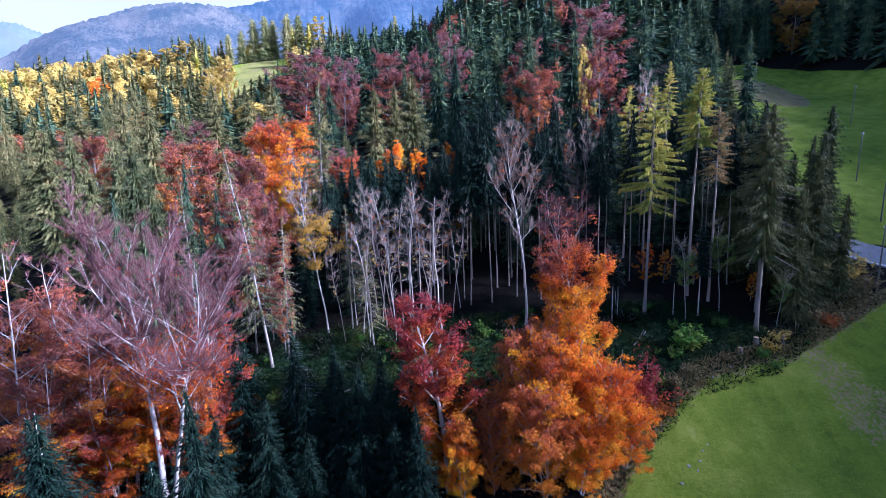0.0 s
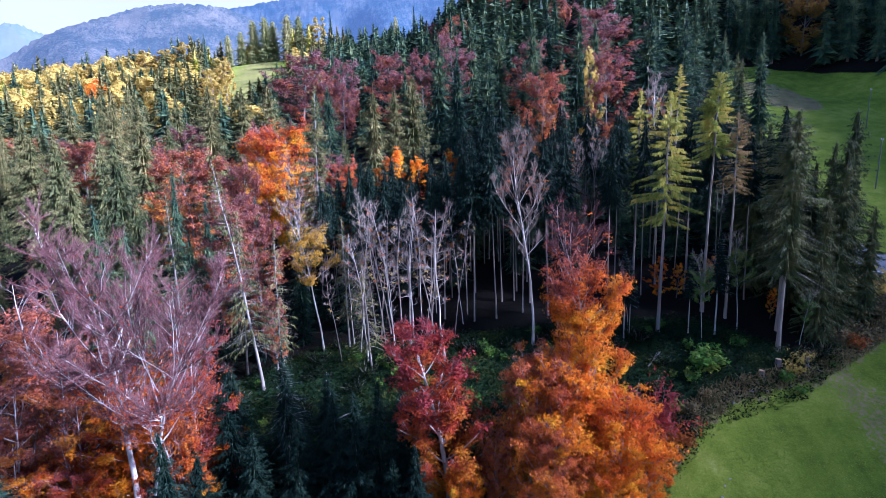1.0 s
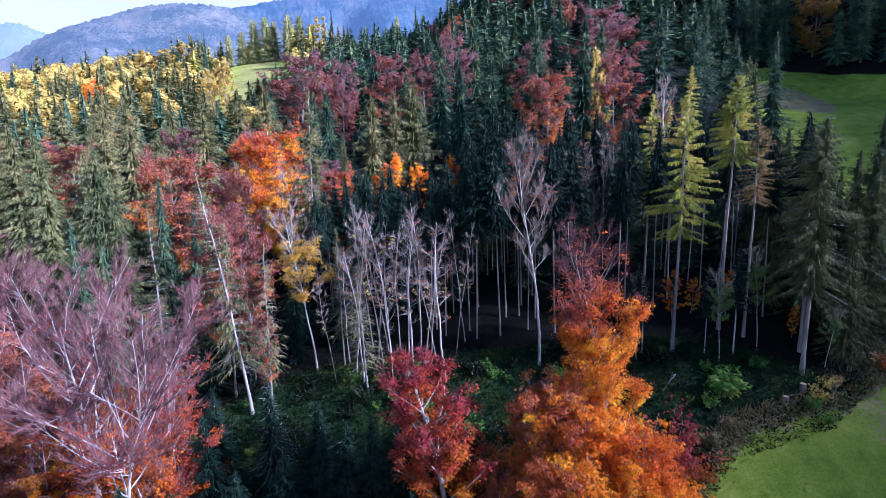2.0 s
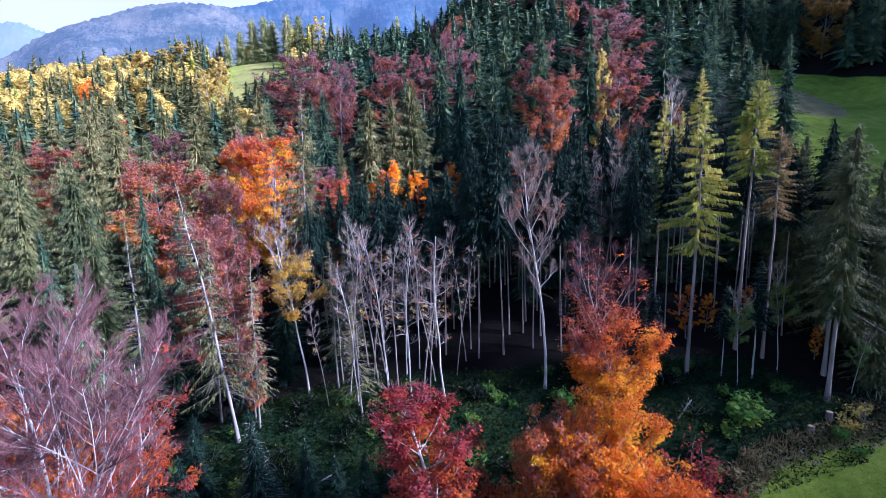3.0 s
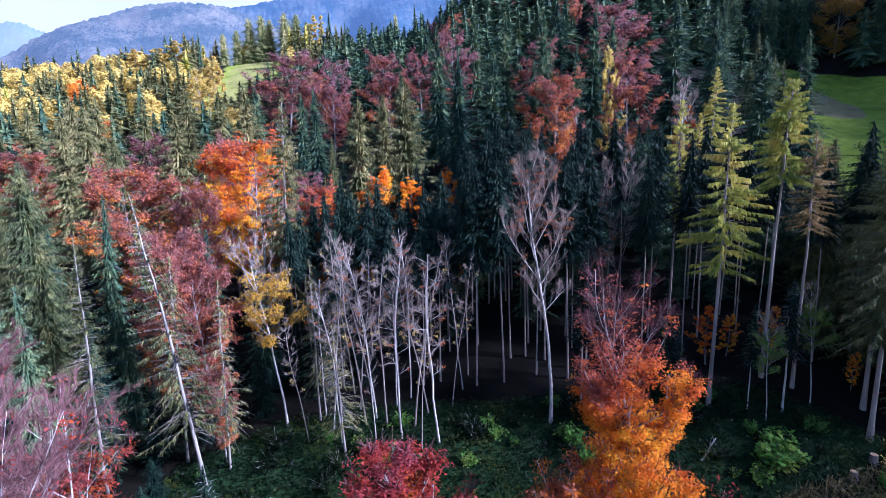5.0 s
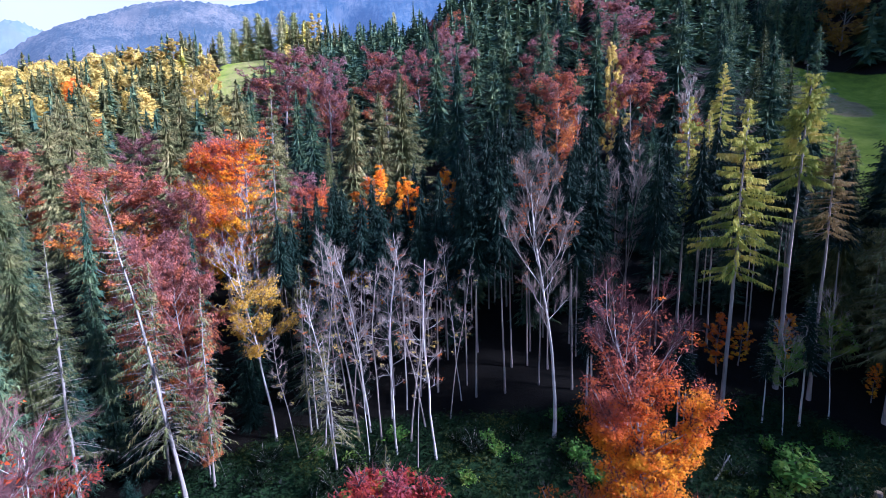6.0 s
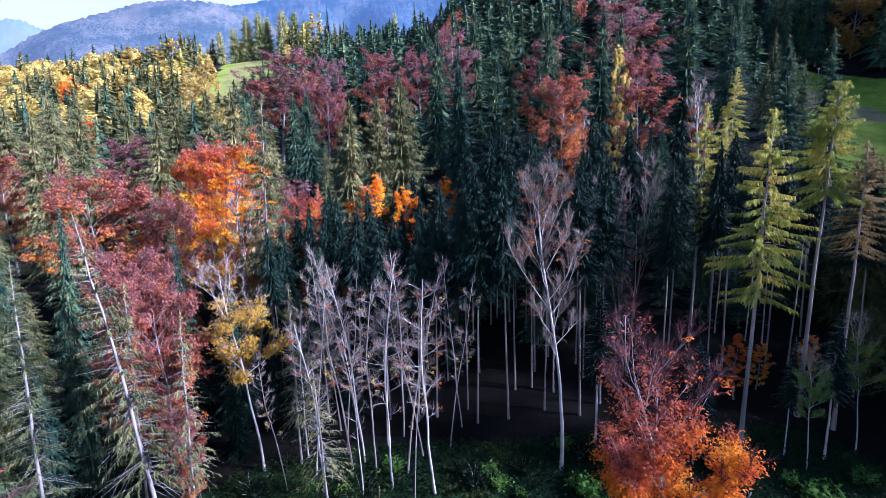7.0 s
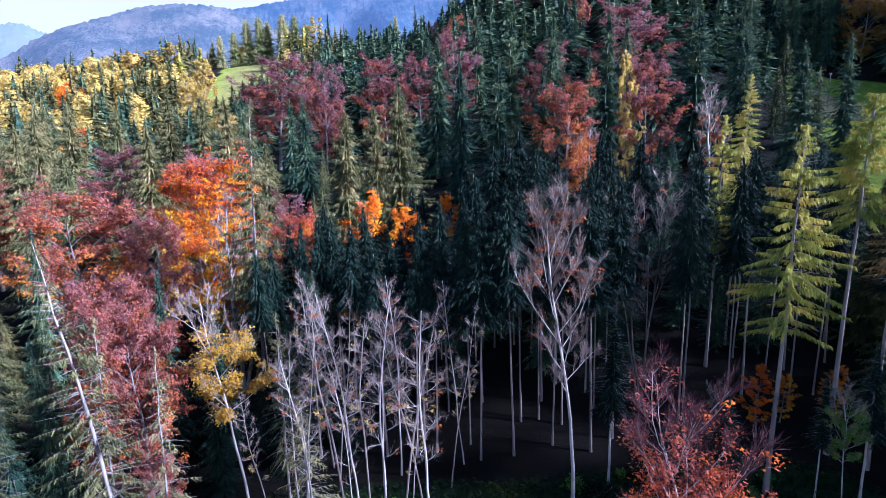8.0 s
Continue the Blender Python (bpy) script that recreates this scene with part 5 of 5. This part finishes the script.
def herbs():
    rng = np.random.default_rng(9)
    g = Geo()
    x, y = scatter(44000, CLEARING, rng)
    n = len(x)
    swell = 0.35 + 0.65 * (0.5 + 0.5 * np.sin(x * 0.9 + 2 * np.sin(y * 0.6)) * np.sin(y * 1.1 + x * 0.3))
    z = rough_height(x, y) + rng.uniform(0.0, 1.1, n) * swell
    u = unit(np.column_stack([rng.normal(0, 1, (n, 2)), rng.normal(0.2, 0.5, n)]))
    v = unit(np.cross(u, rng.normal(0, 0.7, (n, 3)) + UP))
    s = rng.uniform(0.09, 0.27, n)[:, None]
    spikes(g, np.column_stack([x, y, z]), u * s, v * s * 0.6)
    x, y = scatter(16000, [(-66, -40), (-64, 20), (-40, 30), (-10, 33), (8, 30), (4, 0), (4, -40)], rng)
    n = len(x)
    u = unit(np.column_stack([rng.normal(0, 1, (n, 2)), rng.normal(0.2, 0.5, n)]))
    v = unit(np.cross(u, rng.normal(0, 0.7, (n, 3)) + UP))
    s = rng.uniform(0.1, 0.3, n)[:, None]
    spikes(g, np.column_stack([x, y, rough_height(x, y) + rng.uniform(0, 0.5, n)]), u * s, v * s * 0.6)
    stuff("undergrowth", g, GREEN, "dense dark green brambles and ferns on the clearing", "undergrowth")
    g = Geo()
    edge = [(12, 36), (16, 42), (21, 47.5), (26, 51.5), (31, 54.2), (36, 55.2), (43, 56.5), (50, 59.5), (57, 62.4), (58, 65), (50, 62.5), (43, 59.5), (36, 57.3), (30, 56.6), (24.5, 53.6), (19.5, 49.3), (14.5, 44.5), (10, 38)]
    x, y = scatter(9000, edge, rng)
    n = len(x)
    h = rng.uniform(0.2, 0.75, n)
    u = np.column_stack([rng.normal(0, 0.25, (n, 2)), h])
    v = unit(np.column_stack([rng.normal(0, 1, (n, 2)), np.zeros(n)])) * rng.uniform(0.02, 0.06, n)[:, None]
    g.rhombs(np.column_stack([x, y, rough_height(x, y) + h * 0.7]), u, v, True)
    stuff("dry_grass", g, DRY, "strip of long dry tan grass along the meadow's edge", "grass")
    g = Geo()
    x, y = scatter(15000, [(14, 38), (17, 43), (26, 51), (36, 55), (50, 59), (62, 62), (72, 58), (60, 40), (40, 34), (20, 32)], rng)
    n = len(x)
    h = rng.uniform(0.02, 0.06, n)
    u = np.column_stack([rng.normal(0, 0.12, (n, 2)), h])
    v = unit(np.column_stack([rng.normal(0, 1, (n, 2)), np.zeros(n)])) * rng.uniform(0.03, 0.07, n)[:, None]
    g.rhombs(np.column_stack([x, y, rough_height(x, y) + h * 0.6]), u, v, True)
    stuff("meadow_grass", g, GRASS, "short green grass tufts of the meadow", "grass")
    g = Geo()
    x, y = scatter(22000, [(-62, 4), (-58, 30), (-47, 47), (-34, 56), (-18, 52), (-4, 48), (8, 47), (14, 41), (8, 22), (2, 2), (-6, -20), (-40, -22)], rng)
    n = len(x)
    u = unit(rng.normal(0, 1, (n, 3)) * [1, 1, 0.25]) * rng.uniform(0.05, 0.12, n)[:, None]
    v = unit(np.cross(u, UP + rng.normal(0, 0.3, (n, 3)))) * 0.05
    g.rhombs(np.column_stack([x, y, rough_height(x, y) + rng.uniform(0.02, 0.2, n)]), u, v)
    stuff("leaf_litter", g, RUST, "fallen brown leaves and twigs under the trees", "leaf litter")


herbs()


def shrub(name, seed, h, r, n, leafm, label, leaf=0.2):
    """A shrub of many thin canes with leaves along them."""
    rng = np.random.default_rng(seed)
    thing = tagged(new(name), label, "shrub")
    canes, lv = Geo(), Geo()
    for k in range(16):
        az = rng.uniform(0, 6.28)
        line = wander(rng, (0.1 * math.cos(az), 0.1 * math.sin(az), 0), (math.cos(az) * r / h * rng.uniform(0.2, 1.1), math.sin(az) * r / h * rng.uniform(0.2, 1.1), 1), h * rng.uniform(0.7, 1.1), 5, -0.3, 0.12)
        canes.tube(line, np.linspace(0.02, 0.006, 6), 3, cap=False)
        m = n // 16
        s = rng.uniform(0.8, 5, m)
        p = np.column_stack([np.interp(s, range(6), line[:, c]) for c in range(3)]) + rng.normal(0, 0.16 * r, (m, 3))
        u = unit(rng.normal(0, 1, (m, 3)) - UP * 0.3)
        v = unit(np.cross(u, UP + rng.normal(0, 0.6, (m, 3))))
        sz = leaf * rng.uniform(0.6, 1.2, m)[:, None]
        spikes(lv, p, u * sz * 0.65, v * sz * 0.42, unit(p * [1, 1, 0.3]) + UP * 0.6)
    tagged(part("cane_tuft", canes, BARK_LARCH, thing), kind="stuff")
    part("foliage", lv, leafm, thing)
    return thing


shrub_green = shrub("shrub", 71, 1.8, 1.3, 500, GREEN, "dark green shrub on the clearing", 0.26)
shrub_lime = shrub("shrub", 72, 1.5, 1.2, 420, LIME, "light green shrub on the clearing", 0.24)
shrub_rust = shrub("shrub", 73, 1.8, 1.2, 380, RUST, "low rust-coloured shrub on the clearing", 0.24)
shrub_pink = shrub("shrub", 74, 4.2, 1.9, 1300, CRIMSON, "dusky pink-red shrub at the meadow's edge", 0.26)
shrub_tan = shrub("shrub", 75, 1.5, 1.0, 300, DRY, "withered tan shrub at the meadow's edge", 0.2)
stand(shrub_pink, 4.2, [(20.3, 50.4, 6.6, 1.0)])
stand(shrub_lime, 1.5, [(29.5, 59.2, 2.2, 1.5), (31, 60.5, 1.8, 1.4), (3, 56, 1.5, 1.2), (-5, 61, 1.4, 1.2), (14, 60, 1.6, 1.2), (37, 56.3, 1.3, 1.0), (27.5, 57.5, 1.4, 1.1), (12.6, 62.5, 1.6, 1.1), (35, 62, 1.2, 1.2)], "shrubs on the clearing")
stand(shrub_rust, 1.8, [(8, 53, 2.2, 1.5), (10.5, 53.5, 2.0, 1.6), (6, 52.5, 1.8, 1.4), (18.5, 54, 2.4, 1.1), (22, 50.8, 2.2, 1.5), (23.5, 50.2, 1.8, 1.3), (20.8, 52, 2.4, 0.9), (47.5, 59.8, 2, 1.3)], "shrubs on the clearing")
stand(shrub_tan, 1.5, [(25.5, 53.2, 1.7, 1.1), (28, 54.9, 1.4, 1.2), (33, 56.4, 1.2, 1.2), (46, 60.5, 2.2, 1.2), (52, 63.5, 2.4, 1.3), (55, 64.5, 2.6, 1.2), (41, 58.5, 1.4, 1.1), (48.5, 62.2, 2.2, 1.1), (56.5, 67, 2.6, 1.2)], "shrubs at the meadow's edge")
rng = np.random.default_rng(21)
gx, gy = scatter(52, CLEARING, rng)
stand(shrub_green, 1.8, [(float(p), float(q), float(rng.uniform(1.0, 2.3)), float(rng.uniform(0.9, 1.5))) for p, q in zip(gx, gy)], "shrubs on the clearing")
gx, gy = scatter(56, CLEARING, rng)
stand(shrub_lime, 1.5, [(float(p), float(q), float(rng.uniform(0.6, 1.3)), float(rng.uniform(0.8, 1.4))) for p, q in zip(gx, gy)], "shrubs on the clearing")
bank_yellow = recolour(shrub_green, "shrub", YELLOW, "yellow-leaved shrub beside the road")
stand(bank_yellow, 1.8, [(53.6, 67.2, 3.6, 1.2), (55, 69.3, 3, 1.2), (38.5, 57.2, 1.4, 1.2), (40.2, 58.2, 1.6, 1.0)], "shrubs at the meadow's edge")


def fallen_log(x, y, length, r, turn, bark, label):
    rng = np.random.default_rng(int(x * 10) % 97 + 3)
    thing = tagged(new("fallen_log"), label, "log")
    thing["group"] = "fallen wood on the clearing"
    g, b = Geo(), Geo()
    line = wander(rng, (-length / 2, 0, r), (1, 0, 0.02), length, 7, 0, 0.05)
    g.tube(line, np.linspace(r, r * 0.55, 8), 8)
    part("stem", g, bark, thing, smooth=True)
    for k in range(7):
        p = line[rng.integers(2, 7)]
        b.tube(wander(rng, p, rng.normal(0, 1, 3) + UP * 0.7, rng.uniform(0.5, 1.6), 4, 0, 0.15), np.linspace(0.03, 0.008, 5), 3, cap=False)
    part("branches", b, bark, thing)
    dx, dy = math.cos(radians(turn)), math.sin(radians(turn))
    z0, z1 = (float(rough_height(x + s * dx * length / 2, y + s * dy * length / 2)) for s in (-1, 1))
    thing.matrix_basis = Matrix.Translation((x, y, (z0 + z1) / 2)) @ pose(0, 0, 0, 0, 0, turn) @ pose(0, 0, 0, 0, -math.degrees(math.atan2(z1 - z0, length)), 0)


for x, y, ln, r, tn in [(-6, 41, 5, 0.12, 20), (-9.5, 40, 3.5, 0.1, 160), (-3.5, 41.5, 4, 0.14, 35), (16.5, 57.5, 3.6, 0.16, 150), (24.5, 60.5, 3.0, 0.1, 40), (-12, 55, 4, 0.12, 25), (6.5, 50.5, 3.2, 0.08, 10), (22.6, 49.8, 2.6, 0.09, 80)]:
    fallen_log(x, y, ln, r, tn, BARK_DEAD, "fallen bleached log with broken branches")


def stump(x, y, r, h):
    thing = tagged(new("tree_stump"), "cut tree stump with pale sawn top on the clearing", "tree stump")
    g, t = Geo(), Geo()
    k = np.linspace(0, 1, 6)
    g.tube(np.column_stack([0 * k, 0 * k, h * k]), r * (1 + 0.5 * np.exp(-k * 5)), 12, cap=False)
    t.tube([(0, 0, h - 0.03), (0, 0, h + 0.01)], [r * 0.97, r * 0.95], 12)
    part("bark", g, BARK_SPRUCE, thing)
    part("cut_face", t, CUT_WOOD, thing, "pale sawn wood")
    thing.matrix_basis = Matrix.Translation((x, y, float(rough_height(x, y)) - 0.1))


for x, y, r, h in [(16.8, 58.6, 0.45, 0.9), (37.5, 58.3, 0.3, 0.8), (35, 57.2, 0.28, 0.7), (40.4, 57.9, 0.25, 1.1), (-2, 58, 0.3, 0.6)]:
    stump(x, y, r, h)


def brush_pile(x, y, r):
    rng = np.random.default_rng(31)
    g = Geo()
    for _ in range(150):
        p = rng.normal(0, 0.45, 3) * [r, r, 0.3] + [0, 0, 0.5]
        g.tube(wander(rng, p, rng.normal(0, 1, 3) * [1, 1, 0.5], rng.uniform(0.8, 2.2), 3, -0.2, 0.2), [0.03, 0.025, 0.018, 0.01], 3, cap=False)
    ob = tagged(new("brush_pile", g.mesh("brush_pile", BARK_DEAD)), "heap of grey cut brushwood at the clearing's edge", "brushwood", kind="stuff")
    ob.matrix_basis = Matrix.Translation((x, y, float(rough_height(x, y)) - 0.1))


brush_pile(20.9, 51.6, 2.3)


# ---- poles along the road ----
def utility_pole(x, y, h, tilt=0):
    thing = tagged(new("utility_pole"), "weathered wooden utility pole standing on the meadow", "utility pole", "poles along the meadow")
    g, c, a = Geo(), Geo(), Geo()
    k = np.linspace(0, 1, 5)
    g.tube(np.column_stack([0 * k, 0 * k, h * k]), 0.12 - 0.035 * k, 8)
    part("shaft", g, WOOD_POLE, thing, smooth=True)
    a.tube([(-0.5, 0, h - 0.35), (0.5, 0, h - 0.35)], [0.05, 0.05], 4)
    arm = part("crossarm", a, WOOD_POLE, thing)
    for s in (-0.42, 0.42):
        i = Geo()
        i.tube([(s, 0, h - 0.32), (s, 0, h - 0.22), (s, 0, h - 0.12)], [0.03, 0.05, 0.035], 6)
        part("insulator", i, LINE_PAINT, arm, "white porcelain insulator")
    thing.matrix_basis = Matrix.Translation((x, y, float(rough_height(x, y)) - 0.3)) @ pose(0, 0, 0, 0, tilt, 30)


for x, y, h, tl in [(56.6, 64.4, 9, 1), (69.5, 80, 9.5, 1.5), (76.1, 93.9, 9, 2), (95, 120.8, 9, 2), (91.5, 153, 8.5, 0)]:
    utility_pole(x, y, h, tl)


# ---- stones on the meadow ----
STONE = plain_mat("field_stone", (0.26, 0.255, 0.24), 0.9, 0.3, 4.0)


def stone(x, y, r, seed):
    rng = np.random.default_rng(seed)
    g = Geo()
    k = np.linspace(0, 1, 5)
    g.tube(np.column_stack([rng.normal(0, 0.08, 5) * r, rng.normal(0, 0.08, 5) * r, (k - 0.3) * r * 1.1]), r * np.array([0.7, 1.0, 0.95, 0.7, 0.3]) * rng.uniform(0.85, 1.15, 5), 7)
    ob = tagged(new("stone", g.mesh("stone", STONE)), "pale grey stone lying in the short meadow grass", "stone", "stones on the meadow")
    ob.matrix_basis = Matrix.Translation((x, y, float(rough_height(x, y)))) @ pose(0, 0, 0, rng.uniform(-15, 15), rng.uniform(-15, 15), rng.uniform(0, 360)) @ Matrix.Diagonal((1.4, 1.0, 0.8, 1))


for i, (x, y, r) in enumerate([(23.6, 45.2, 0.16), (24.3, 44.8, 0.12), (22.2, 43.6, 0.14), (25.6, 46.6, 0.1), (22.8, 41.5, 0.18), (24.9, 45.6, 0.14), (26.4, 47.2, 0.1), (34.6, 55.4, 0.22), (30.4, 54.4, 0.2), (33.1, 55.5, 0.25)]):
    stone(x, y, r, 200 + i)
